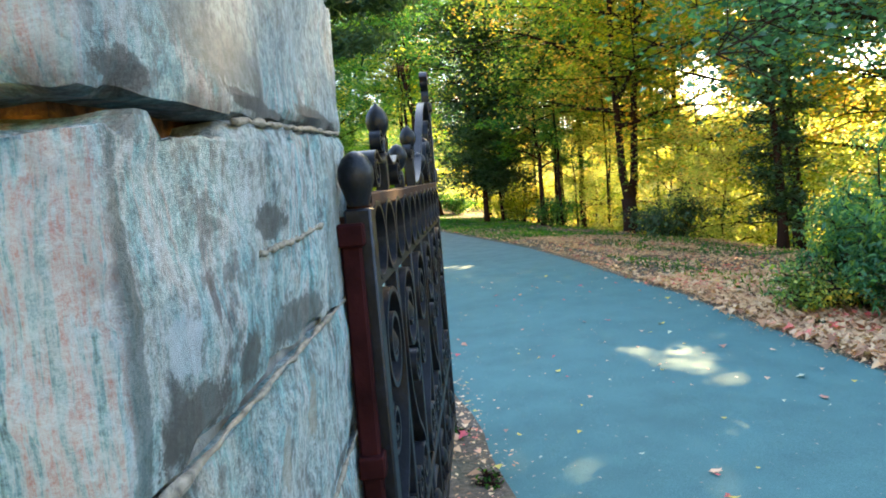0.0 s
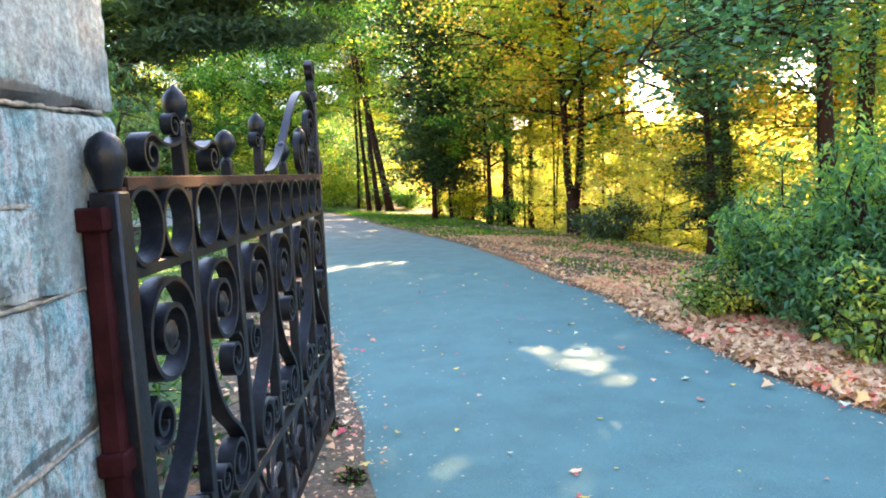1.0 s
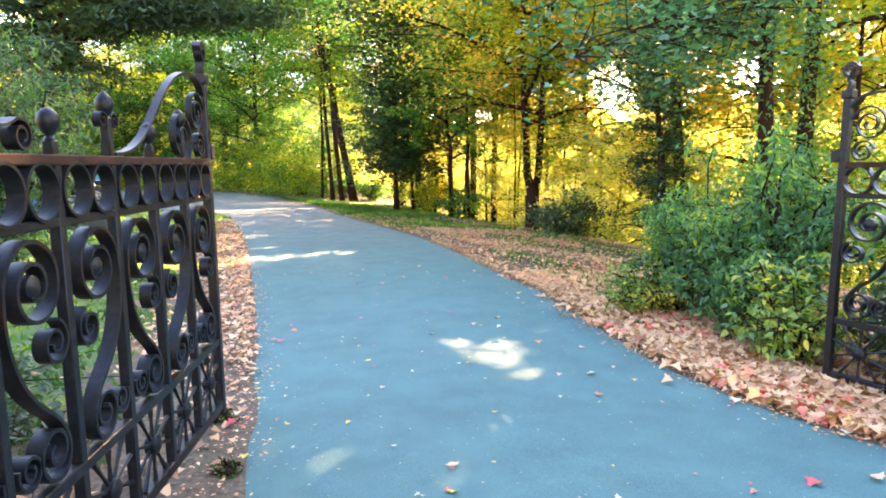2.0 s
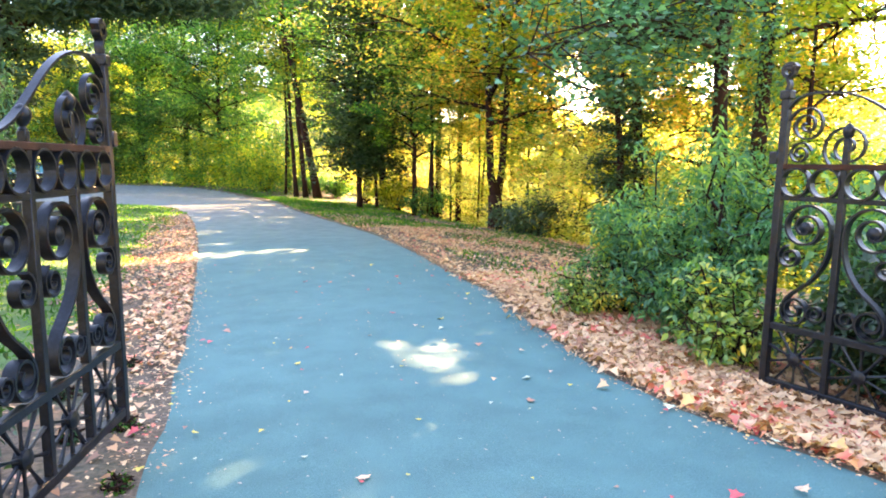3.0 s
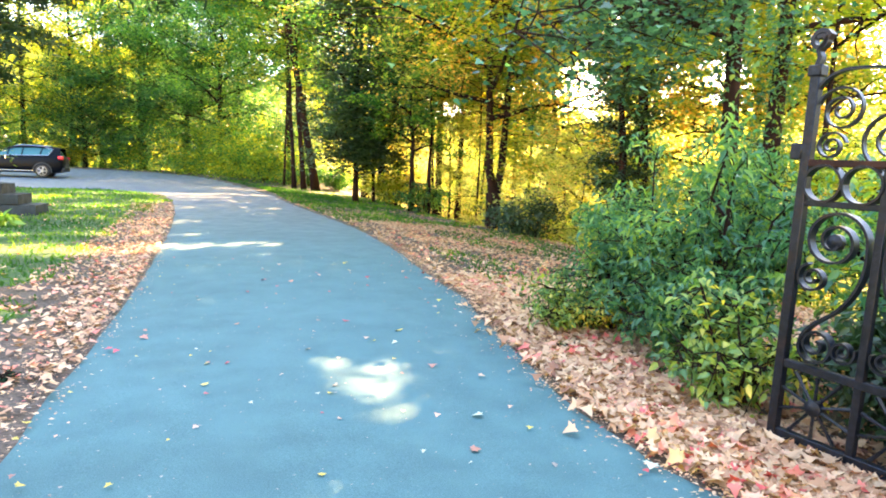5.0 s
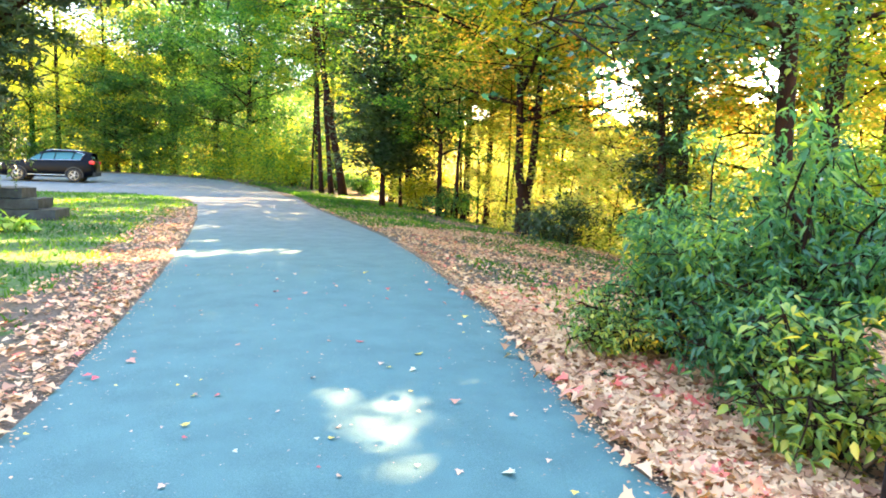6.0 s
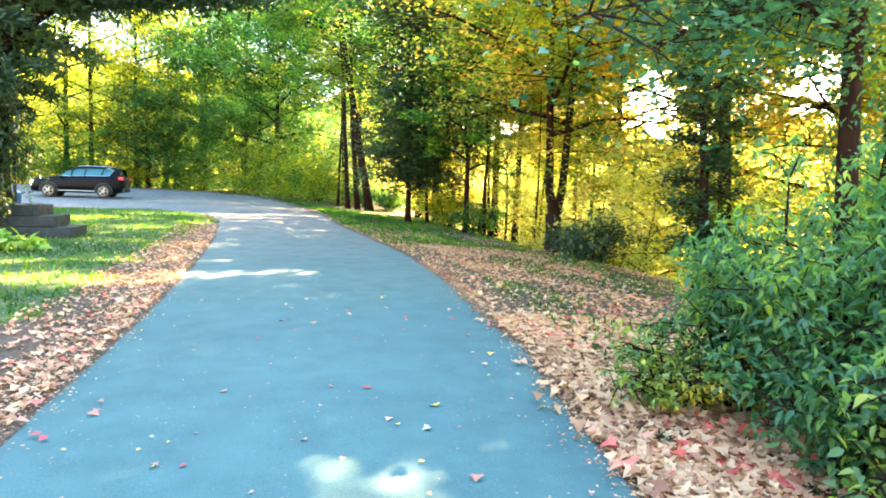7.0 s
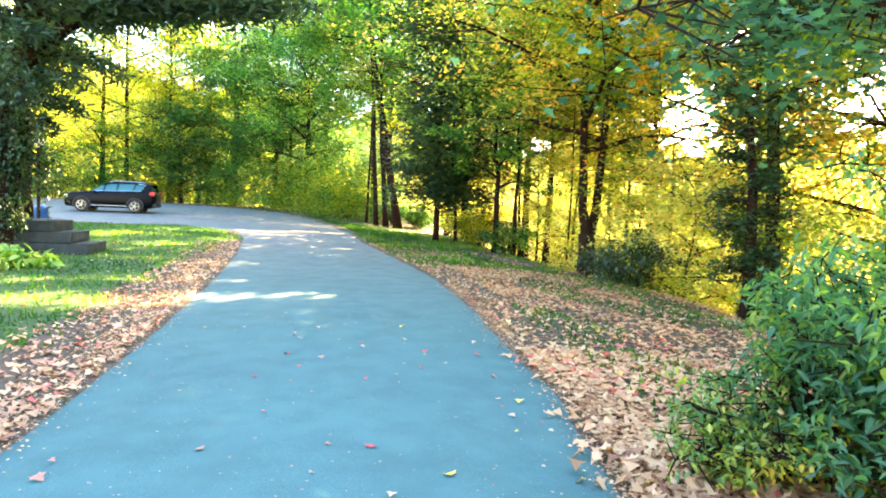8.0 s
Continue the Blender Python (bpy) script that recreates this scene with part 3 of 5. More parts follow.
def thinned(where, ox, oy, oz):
    """Cuts crown holes so sun lands on the set patches; clears the sky gaps."""
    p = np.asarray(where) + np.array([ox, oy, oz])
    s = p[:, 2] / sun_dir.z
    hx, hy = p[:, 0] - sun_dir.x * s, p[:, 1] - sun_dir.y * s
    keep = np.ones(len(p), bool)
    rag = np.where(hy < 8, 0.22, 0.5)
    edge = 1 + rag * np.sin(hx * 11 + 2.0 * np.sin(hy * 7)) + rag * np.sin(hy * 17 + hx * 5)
    for x, y, rx, ry in SUN_PATCHES:
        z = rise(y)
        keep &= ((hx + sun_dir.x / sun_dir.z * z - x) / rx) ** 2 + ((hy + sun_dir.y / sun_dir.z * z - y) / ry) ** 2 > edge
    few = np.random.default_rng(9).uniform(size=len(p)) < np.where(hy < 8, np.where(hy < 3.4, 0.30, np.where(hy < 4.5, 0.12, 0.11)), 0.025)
    return where[(keep | few) & ~(in_sky_gap(p) & (np.random.default_rng(8).uniform(size=len(p)) > 0.2))]


def wander(a, b, n, amp, rng, sag=0.0):
    """A slightly crooked line from a to b."""
    a, b = np.array(a, float), np.array(b, float)
    pts = []
    off = np.zeros(3)
    for k in range(n + 1):
        t = k / n
        if 0 < k:
            off = off * 0.7 + rng.normal(size=3) * amp
        p = a + (b - a) * t + off * (t if k < n else t)
        p[2] += sag * math.sin(math.pi * t)
        pts.append(p)
    return pts


def tree(label, x, y, height, r, crown_z, crown_r, mat, n, size, seed, lean=(0, 0), fork=0.0, limbs=13, droop=0.25,
         shape=SPRIG, faces=SPRIG_F, reach=(), group="woodland trees", sink=0.15, spread_in=0.155, name="tree", tall=0.55, dense=0, vines=0):
    rng = np.random.default_rng(seed)
    ob = thing(name, label, "tree", pose(x, y, land(x, y) - sink), group)
    b = Build()
    stems = []
    top = np.array([lean[0], lean[1], height * 0.93])
    if fork:
        base = np.array([lean[0] * fork / height, lean[1] * fork / height, fork])
        trunk = wander((0, 0, 0), base, 4, 0.02, rng)
        b.tube(trunk, [r * 1.5, r * 1.1, r, r, r * 1.0], 10)
        for s in (-1, 1):
            far = top + np.array([s * crown_r * 0.16, 0.3 * s, rng.uniform(-1, 0.4)])
            mid = base + np.array([s * 0.27, 0.1 * s, 0.75])
            st = wander(base - np.array([0, 0, 0.2]), mid, 4, 0.012, rng)[:-1] + wander(mid, far, 8, 0.08, rng)
            stems.append(st)
            b.tube(st, list(np.linspace(r * 0.75, r * 0.12, len(st))), 8)
    else:
        st = wander((0, 0, 0), top, 10, 0.09 + 0.1 * r, rng)
        rr = list(np.linspace(r, r * 0.12, len(st)))
        rr[0] = r * 1.25
        stems.append(st)
        b.tube(st, rr, 10)
    tips = []
    for k in range(limbs):
        st = stems[k % len(stems)]
        h = crown_z + (height * 0.92 - crown_z) * ((k + 0.4) / limbs)
        zs = np.array([q[2] for q in st])
        j = int(np.clip(np.searchsorted(zs, h), 1, len(st) - 1))
        t = (h - zs[j - 1]) / max(zs[j] - zs[j - 1], 0.01)
        root = st[j - 1] + (st[j] - st[j - 1]) * min(max(t, 0), 1)
        u = (h - crown_z) / max(height - crown_z, 0.1)
        reach_r = crown_r * (0.35 + 0.65 * math.sin(math.pi * min(0.15 + 0.75 * u, 1.0) ** 0.8)) * rng.uniform(0.8, 1.15)
        az = k * 2.399 + rng.uniform(-0.4, 0.4)
        end = root + np.array([math.cos(az) * reach_r, math.sin(az) * reach_r, reach_r * rng.uniform(0.15, tall) * (0.4 + u)])
        limb = wander(root, end, 5, 0.07 * crown_r / 3, rng, droop)
        b.tube(limb, list(np.linspace(r * 0.42 * (1 - 0.5 * u), 0.02, len(limb))), 5)
        for q in (2, 3, 4, 5):
            for s in range(2):
                e = limb[q] + np.array([rng.normal() * 0.3, rng.normal() * 0.3, rng.uniform(-0.15, 0.25)]) * crown_r
                if q < 5:
                    b.tube([limb[q], (limb[q] + e) / 2 + rng.normal(size=3) * 0.05, e], [0.025, 0.016, 0.008], 4, False)
                tips += [e, (e * 0.55 + limb[q] * 0.45)]
    if vines:
        st = np.array(stems[0])
        f = rng.beta(1.0, 1.3, vines) * (len(st) - 1.001)
        i0 = f.astype(int)
        ang = rng.uniform(0, 2 * math.pi, vines)
        out = r * rng.uniform(0.7, 2.4, vines) * (1 - 0.5 * f / len(st))
        wv = st[i0] + (st[i0 + 1] - st[i0]) * (f - i0)[:, None] + np.stack([np.cos(ang) * out, np.sin(ang) * out, rng.normal(size=vines) * 0.05], 1)
        part("vine", scatter("vine", wv, 0.10 * rng.uniform(0.6, 1.3, vines), SHRUB, rng, LEAF, LEAF_F, 0.3, None, 0.6), ob, "climbing vine with hanging leaves")
    for goal in reach:
        g = np.array(goal) - np.array([x, y, land(x, y) - sink])
        root = stems[0][min(3, len(stems[0]) - 1)]
        limb = wander(root, g, 7, 0.06, rng, 0.35)
        b.tube(limb, list(np.linspace(r * 0.24, 0.010, len(limb))), 6)
        for q in range(2, 8):
            for s in range(4):
                e = limb[q] + np.array([rng.normal() * 0.45, rng.normal() * 0.45, rng.normal() * 0.28])
                b.tube([limb[q], e], [0.014, 0.006], 4, False)
                tips += [e] * 2
    part("trunk", b.mesh("trunk", BARK, True), ob, "rough grey-brown bark")
    tips = np.array(tips)
    sig = spread_in * crown_r
    if shape is SPRIG:
        n, size, dense = int(n * 2.6), size * 0.76, int(dense * 3.2)
        clumps = tips[rng.integers(0, len(tips), len(tips) * 2)] + rng.normal(size=(len(tips) * 2, 3)) * np.array([sig, sig, sig * 0.55])
        where = clumps[rng.integers(0, len(clumps), n)] + rng.normal(size=(n, 3)) * np.array([sig * 0.55, sig * 0.55, sig * 0.27])
    else:
        where = tips[rng.integers(0, len(tips), n)] + rng.normal(size=(n, 3)) * np.array([sig, sig, sig * 0.62])
    where[:, 2] = np.maximum(where[:, 2], 0.25)
    # extra leaves added high up, out of view, to shade the drive
    if dense:
        high = tips[tips[:, 2] > 8.8]
        more = high[rng.integers(0, len(high), dense)] + rng.normal(size=(dense, 3)) * np.array([0.8, 0.8, 0.5])
        where = np.concatenate([where, more[more[:, 2] > 8.6]])
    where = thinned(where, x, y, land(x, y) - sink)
    sizes = size * rng.uniform(0.65, 1.25, len(where))
    if shape is SPRIG:
        # above the camera's view the leaves are fewer and larger
        high = where[:, 2] + land(x, y) > 1.9 + 0.40 * np.hypot(where[:, 0] + x - 2.5, where[:, 1] + y - 2.5)
        few = ~high | (rng.uniform(size=len(where)) < 0.3)
        where, sizes = where[few], np.where(high, 1.75, 1.0)[few] * sizes[few]
    part("crown", scatter("crown", where, sizes, mat, rng, shape, faces), ob, "")
    return ob


def shrub(label, x, y, rx, ry, h, mat, n, size, seed, stems=14, shape=SPRIG, faces=SPRIG_F, group="shrubs", name="shrub", arch=0.35, bare=0.15, category="shrub", twig=0.2):
    rng = np.random.default_rng(seed)
    ob = thing(name, label, category, pose(x, y, land(x, y) - 0.05), group)
    b = Build()
    pts = []
    for k in range(stems):
        az = k * 2.399 + rng.uniform(-0.3, 0.3)
        q = math.sqrt((k + 0.5) / stems)
        e = np.array([math.cos(az) * rx * q, math.sin(az) * ry * q, h * rng.uniform(0.55, 1.15) * (1 - 0.45 * q * q)])
        root = np.array([math.cos(az) * rx * 0.15, math.sin(az) * ry * 0.15, 0])
        st = wander(root, e, 6, 0.04 * h, rng, h * arch * q)
        b.tube(st, list(np.linspace(0.007 + 0.009 * h, 0.0035, len(st))), 5, False)
        for j in range(1, 7):
            for s in range(3):
                side = st[j] + np.array([rng.normal() * rx * twig, rng.normal() * ry * twig, rng.normal() * h * twig * 0.45])
                b.tube([st[j], side], [0.006, 0.003], 3, False)
                for u in (0.4, 0.7, 1.0, 1.1):
                    pts.append(st[j] * (1 - u) + side * u)
    part("stem", b.mesh("stem", BARK, True), ob, "thin brown stems")
    pts = np.array(pts)
    pts = pts[pts[:, 2] > h * bare * rng.uniform(0, 1.5, len(pts))]
    where = pts[rng.integers(0, len(pts), n)] + rng.normal(size=(n, 3)) * np.array([rx, ry, h * 0.6]) * twig * 0.35
    where[:, 2] = np.maximum(where[:, 2], 0.06)
    part("foliage", scatter("foliage", where, size * rng.uniform(0.6, 1.25, n), mat, rng, shape, faces, 0.3, None, 0.5), ob)
    return ob


def conifer(label, x, y, height, r, bough0, reach_r, n, size, seed, boughs=34, mat=None, low=0.0, limb_to=None, arms=()):
    rng = np.random.default_rng(seed)
    ob = thing("conifer", label, "tree", pose(x, y, land(x, y) - 0.1), "conifers")
    b = Build()
    st = wander((0, 0, 0), (0, 0, height), 8, 0.05, rng)
    rr = list(np.linspace(r, 0.04, len(st)))
    rr[0] = r * 1.35
    b.tube(st, rr, 10)
    if limb_to:
        part("bough", Build().tube(wander((0, 0, limb_to[2] - 1.9), limb_to, 7, 0.05, rng, 0.25), list(np.linspace(0.22, 0.05, 8)), 8).mesh("bough", BARK, True), ob, "thick rising limb")
    where = []
    for k in range(boughs):
        u = (k + 0.3) / boughs
        h = bough0 + (height - bough0) * u
        az = k * 2.399
        L = reach_r * (1 - u) ** 0.7 * rng.uniform(0.75, 1.1) * min(1.0, max(0.2, (h - low) / 2.2))
        zi = h / height * (len(st) - 1)
        i1 = min(int(zi), len(st) - 2)
        a = st[i1] + (st[i1 + 1] - st[i1]) * (zi - i1)
        e = a + np.array([math.cos(az) * L, math.sin(az) * L, -0.05 * L + 0.25 * L * u])
        limb = wander(a, e, 6, 0.05, rng, 0.14 * L)
        part("bough", Build().tube(limb, list(np.linspace(0.035 + 0.015 * L, 0.008, len(limb))), 5, False).mesh("bough", BARK, True), ob)
        m = max(20, int(n / boughs * (L / reach_r) * 1.5))
        t = rng.uniform(0.15, 1.05, m)
        lp = np.array(limb)
        f = np.clip(t, 0, 0.999) * (len(limb) - 1)
        i0 = f.astype(int)
        base = lp[i0] + (lp[i0 + 1] - lp[i0]) * (f - i0)[:, None]
        wdt = L * 0.22 * (1.1 - 0.6 * t)
        across = np.array([-math.sin(az), math.cos(az), 0])
        where.append(base + across * (rng.normal(size=m) * wdt)[:, None] + np.array([0, 0, 1]) * (rng.normal(size=m) * 0.09 - 0.10 * np.abs(rng.normal(size=m)))[:, None])
    for goal in arms:
        g = np.array(goal) - np.array([x, y, land(x, y) - 0.1])
        limb = wander((0, 0, g[2] - 0.9), g, 8, 0.07, rng, 0.35)
        part("bough", Build().tube(limb, list(np.linspace(0.09, 0.012, len(limb))), 6, False).mesh("bough", BARK, True), ob)
        lp, m = np.array(limb), 2800
        f = rng.uniform(0.25, 0.999, m) * (len(limb) - 1)
        i0 = f.astype(int)
        base = lp[i0] + (lp[i0 + 1] - lp[i0]) * (f - i0)[:, None]
        where.append(base + rng.normal(size=(m, 3)) * np.array([0.45, 0.45, 0.10]) - np.array([0, 0, 1]) * np.abs(rng.normal(size=m) * 0.22)[:, None])
    part("trunk", b.mesh("trunk", BARK, True), ob, "dark scaly bark")
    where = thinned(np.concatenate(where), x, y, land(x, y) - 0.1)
    part("crown", scatter("crown", where, size * rng.uniform(0.6, 1.3, len(where)), mat or NEEDLE, rng, NEEDLES * np.array([4.5, 1, 1]), OVAL_F, 0.35), ob)
    return ob


# ---- stone gate pillar ----
def rock(x0, x1, y0, y1, z0, z1, seed, res=0.045, rough=0.022, gap=0.008, tip=(0.0, 0.0), bites=()):
    """A roughly dressed block, its faces uneven and its edges worn round."""
    x0, x1, y0, y1, z0, z1 = x0 + gap, x1 - gap, y0 + gap, y1 - gap, z0 + gap, z1 - gap
    bm = bmesh.new()
    c, hs = Vector(((x0 + x1) / 2, (y0 + y1) / 2, (z0 + z1) / 2)), Vector(((x1 - x0) / 2, (y1 - y0) / 2, (z1 - z0) / 2))
    seen = {}

    def vert(p):
        key = tuple(round(q, 4) for q in p)
        if key not in seen:
            q = Vector(p)
            rad = 0.009
            inner = Vector([max(-h + rad, min(h - rad, a)) for a, h in zip(q - c, hs)])
            d = (q - c) - inner
            if d.length > 1e-6:
                out = d.normalized()
                big = max(abs(a) for a in d)
                s = noise.noise(q * 5.0 + Vector((seed, 0, 0))) * 0.9 + noise.noise(q * 13.0 + Vector((0, seed, 0))) * 0.55 + noise.noise(q * 34.0) * 0.22
                q = c + inner + out * (rad + rough * s * (0.25 + 0.75 * big / rad) - (0.007 if d.length > rad * 1.3 and noise.noise(q * 11.0 + Vector((3, seed, 0))) > 0.12 else 0.0))
            u = (p[2] - z0) / (z1 - z0)
            for y_a, y_b, deep in bites:
                if u > 0.99 and y_a < p[1] < y_b:
                    q.z -= deep * (0.55 + 0.9 * abs(noise.noise(Vector((p[0] * 9, p[1] * 31, seed))))) 
            q.z += q.y * (tip[0] * (1 - u) + tip[1] * u)
            seen[key] = bm.verts.new(q)
        return seen[key]
    lo, hi = (x0, y0, z0), (x1, y1, z1)
    for ax in range(3):
        u, v = (ax + 1) % 3, (ax + 2) % 3
        nu, nv = max(2, int((hi[u] - lo[u]) / res)), max(2, int((hi[v] - lo[v]) / res))
        for end in (0, 1):
            for i in range(nu):
                for j in range(nv):
                    quad = []
                    for di, dj in ((0, 0), (1, 0), (1, 1), (0, 1)):
                        p = [0, 0, 0]
                        p[ax] = (lo, hi)[end][ax]
                        p[u] = lo[u] + (hi[u] - lo[u]) * (i + di) / nu
                        p[v] = lo[v] + (hi[v] - lo[v]) * (j + dj) / nv
                        quad.append(vert(p))
                    bm.faces.new(quad if end else quad[::-1])
    me = bpy.data.meshes.new("stone")
    bm.to_mesh(me)
    bm.free()
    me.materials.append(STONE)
    me.polygons.foreach_set("use_smooth", [True] * len(me.polygons))
    me.set_sharp_from_angle(angle=radians(24))
    return me


def pillar(at):
    ob = thing("gate_pillar", "tall gate pillar of weathered pale granite blocks with soot stains", "pillar", at, "gate pillars")
    part("mortar", Build().box(-0.976, -0.486, -0.1, -0.022, 0.656, 1.50).mesh("mortar", MORTAR), ob, "pale ochre mortar")
    part("mortar", Build().box(-0.96, -0.440, 1.50, -0.065, 0.64, 1.66).mesh("mortar", GAP_EARTH), ob, "dark crumbled joint")
    part("mortar", Build().box(-0.976, -0.486, 1.66, -0.022, 0.656, 2.62).mesh("mortar", MORTAR), ob, "pale ochre mortar")
    Y0, Y1, XB = -0.51, 0.68, -1.0
    joints = [-0.1, 0.33, 0.64, 0.95, 1.245, 1.568, 1.93, 2.30, 2.62]
    for k, (a, b) in enumerate(zip(joints, joints[1:])):
        if k == 4:
            split = [(XB, 0, Y0, Y1, a, b)]
        elif k % 2:
            split = [(XB, -0.45, Y0, Y1, a, b), (-0.45, 0, Y0, Y1, a, b)]
        else:
            m = (0.02, -0.1, 0.12)[k % 3]
            split = [(XB, 0, Y0, m, a, b), (XB, 0, m, Y1, a, b)]
        for i, q in enumerate(split):
            bites = ((Y0 - 0.01, -0.445, 0.016), (-0.40, -0.22, 0.026), (0.045, 0.075, 0.02)) if k == 4 else ()
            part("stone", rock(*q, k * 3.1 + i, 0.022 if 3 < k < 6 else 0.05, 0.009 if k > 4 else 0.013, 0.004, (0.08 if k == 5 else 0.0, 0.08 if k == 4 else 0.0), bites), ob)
    for pts in (((-0.50, 1.246), (0.0, 1.246), (0.66, 1.246)), ((-0.157, 1.399), (0.04, 1.404), (0.30, 1.418)), ((-0.20, 1.55), (0.2, 1.585), (0.62, 1.618)), ((-0.1, 0.952), (0.3, 0.953), (0.66, 0.952))):
        line = []
        for (ya, za), (yb, zb) in zip(pts, pts[1:]):
            line += [(-0.004 + 0.002 * noise.noise((q * 30, ya, 0)), ya + (yb - ya) * q, za + (zb - za) * q + 0.004 * noise.noise((q * 14, za * 9, ya))) for q in (k / 24 for k in range(24))]
        wide = [max(0.0012, 0.0042 + 0.0045 * noise.noise((k * 0.53, pts[0][1] * 7, 4.0))) for k in range(len(line))]
        part("mortar", Build().tube(line, wide, 6).mesh("mortar", BEAD, True), ob, "crumbling cream pointing")
    part("capstone", rock(XB - 0.1, 0.1, Y0 - 0.1, Y1 + 0.1, 2.62, 2.82, 9.0, 0.07), ob, "projecting granite capstone")
    return ob


# ---- wrought-iron gate ----
def spiral(cx, cz, r0, r1, a0, turns, n=26):
    return [(cx + (r0 + (r1 - r0) * t) * math.cos(a0 + 2 * math.pi * turns * t), cz + (r0 + (r1 - r0) * t) * math.sin(a0 + 2 * math.pi * turns * t)) for t in (k / n for k in range(n + 1))]


def flip(path, axis):
    return [(2 * axis - x, z) for x, z in path]


BALL = [(0.012, 0.0), (0.022, 0.01), (0.014, 0.025), (0.030, 0.045), (0.042, 0.07), (0.044, 0.09), (0.036, 0.115), (0.018, 0.132), (0.004, 0.138)]
PINEAPPLE = [(0.014, 0.0), (0.026, 0.008), (0.017, 0.020), (0.028, 0.032), (0.038, 0.052), (0.041, 0.072), (0.036, 0.094), (0.022, 0.112), (0.010, 0.122), (0.003, 0.130)]


def gate(at):
    ob = thing("iron_gate", "open black wrought-iron gate leaf with scrolls, rings and spoked wheels", "gate", at, "pair of gate leaves")
    PITCH, X0, LEAD = 0.385, 0.05, 2.36
    bars = [X0 + PITCH * k for k in range(7)]
    stile = Build().box(X0 - 0.03, -0.03, 0.09, X0 + 0.03, 0.03, 1.47, 0.005)
    hs = part("hinge_stile", stile.mesh("hinge_stile", IRON, "edged"), ob)
    part("ball", Build().lathe([(0.024, 0), (0.028, 0.015), (0.032, 0.03), (0.040, 0.055), (0.040, 0.08), (0.030, 0.104), (0.015, 0.116), (0.004, 0.12)], 16, (X0, 0, 1.475)).mesh("ball", IRON, "edged"), hs)
    lead = Build().box(LEAD - 0.024, -0.024, 0.04, LEAD + 0.024, 0.024, 1.93, 0.004)
    lead.box(LEAD - 0.034, -0.034, 1.90, LEAD + 0.034, 0.034, 1.955, 0.006)
    ls = part("lead_stile", lead.mesh("lead_stile", IRON, "edged"), ob)
    neck = [(LEAD, 1.95), (LEAD - 0.012, 1.99), (LEAD + 0.0, 2.02), (LEAD - 0.02, 2.05)] + spiral(LEAD - 0.005, 2.07, 0.05, 0.018, 2.6, -1.3, 18)
    part("crook", Build().strip(neck, 0.042, 0.021).mesh("crook", IRON, "edged"), ls, "curled iron crook finial")
    part("latch_box", Build().box(LEAD + 0.015, -0.03, 1.50, LEAD + 0.075, 0.03, 1.58, 0.006).mesh("latch_box", IRON, "edged"), ls)
    for z, h, w in ((1.485, 0.034, 0.05), (1.29, 0.030, 0.036), (0.47, 0.042, 0.04), (0.10, 0.05, 0.044)):
        me = Build().box(X0 + 0.028, -w / 2, z - h / 2, LEAD - 0.022, w / 2, z + h / 2, 0.004).mesh("rail", RUST if z > 1.4 else IRON)
        part("rail", me, ob, "rust-streaked top rail" if z > 1.4 else "")
    shaft = Build().box(-0.019, -0.019, 0.10, 0.019, 0.019, 1.50, 0.003).mesh("bar", IRON, "edged")
    tall = Build().box(-0.017, -0.017, 1.50, 0.017, 0.017, 1.64, 0.003).lathe([(r * 0.8, z * 0.85) for r, z in PINEAPPLE], 16, (0, 0, 1.63)).mesh("finial", IRON, "edged")
    short = Build().box(-0.017, -0.017, 1.50, 0.017, 0.017, 1.545, 0.003).lathe([(r * 0.78, z * 0.78) for r, z in BALL], 16, (0, 0, 1.54)).mesh("finial", IRON, "edged")
    curls = [Build().strip(spiral(-s * 0.045, 1.63, 0.034, 0.010, 0.0 if s > 0 else math.pi, s * 1.4, 18), 0.03, 0.007).mesh("curl", IRON, "edged") for s in (1, -1)]
    for k, x in enumerate(bars[1:-1], 1):
        bar = part("bar", shaft, ob, at=pose(x, 0, 0))
        fin = part("finial", tall if k in (1, 3, 5) else short, bar)
        if k in (1, 3):
            for me in curls:
                part("curl", me, bar)
    # S-scrolls that flank the first tall finial
    arm = bez((0.015, 1.60), (0.06, 1.58), (0.12, 1.56), (0.19, 1.60), 8) + spiral(0.21, 1.552, 0.048, 0.014, 1.6, -1.5, 20)
    for s in (1, -1):
        path = [(bars[1] + s * x, z) for x, z in arm]
        part("scroll", Build().strip(path, 0.046, 0.008).mesh("scroll", IRON, "edged"), ob)
    # rising swan-neck from the third bar to the lead stile, with curls under it
    swan = bez((bars[3] + 0.03, 1.51), (bars[4] + 0.05, 1.50), (bars[4] + 0.12, 1.93), (LEAD - 0.20, 1.925), 18) + bez((LEAD - 0.20, 1.925), (LEAD - 0.09, 1.93), (LEAD - 0.04, 1.88), (LEAD - 0.02, 1.84), 8)[1:]
    part("swan_neck", Build().strip(swan, 0.036, 0.012).mesh("swan_neck", IRON, "edged"), ob, "rising swan-neck brace")
    for path in (spiral(LEAD - 0.14, 1.735, 0.115, 0.018, 0.3, 2.1, 40), spiral(LEAD - 0.11, 1.565, 0.072, 0.014, 2.9, -1.9, 32), spiral(bars[5], 1.60, 0.145, 0.022, -1.6, 2.0, 44)):
        part("curl", Build().strip(path, 0.03, 0.009).mesh("curl", IRON, "edged"), ob)
    ring = Build().strip(spiral(0, 0, 0.088, 0.088, 0, 1.0, 24), 0.054, 0.011).mesh("ring", IRON, "edged")
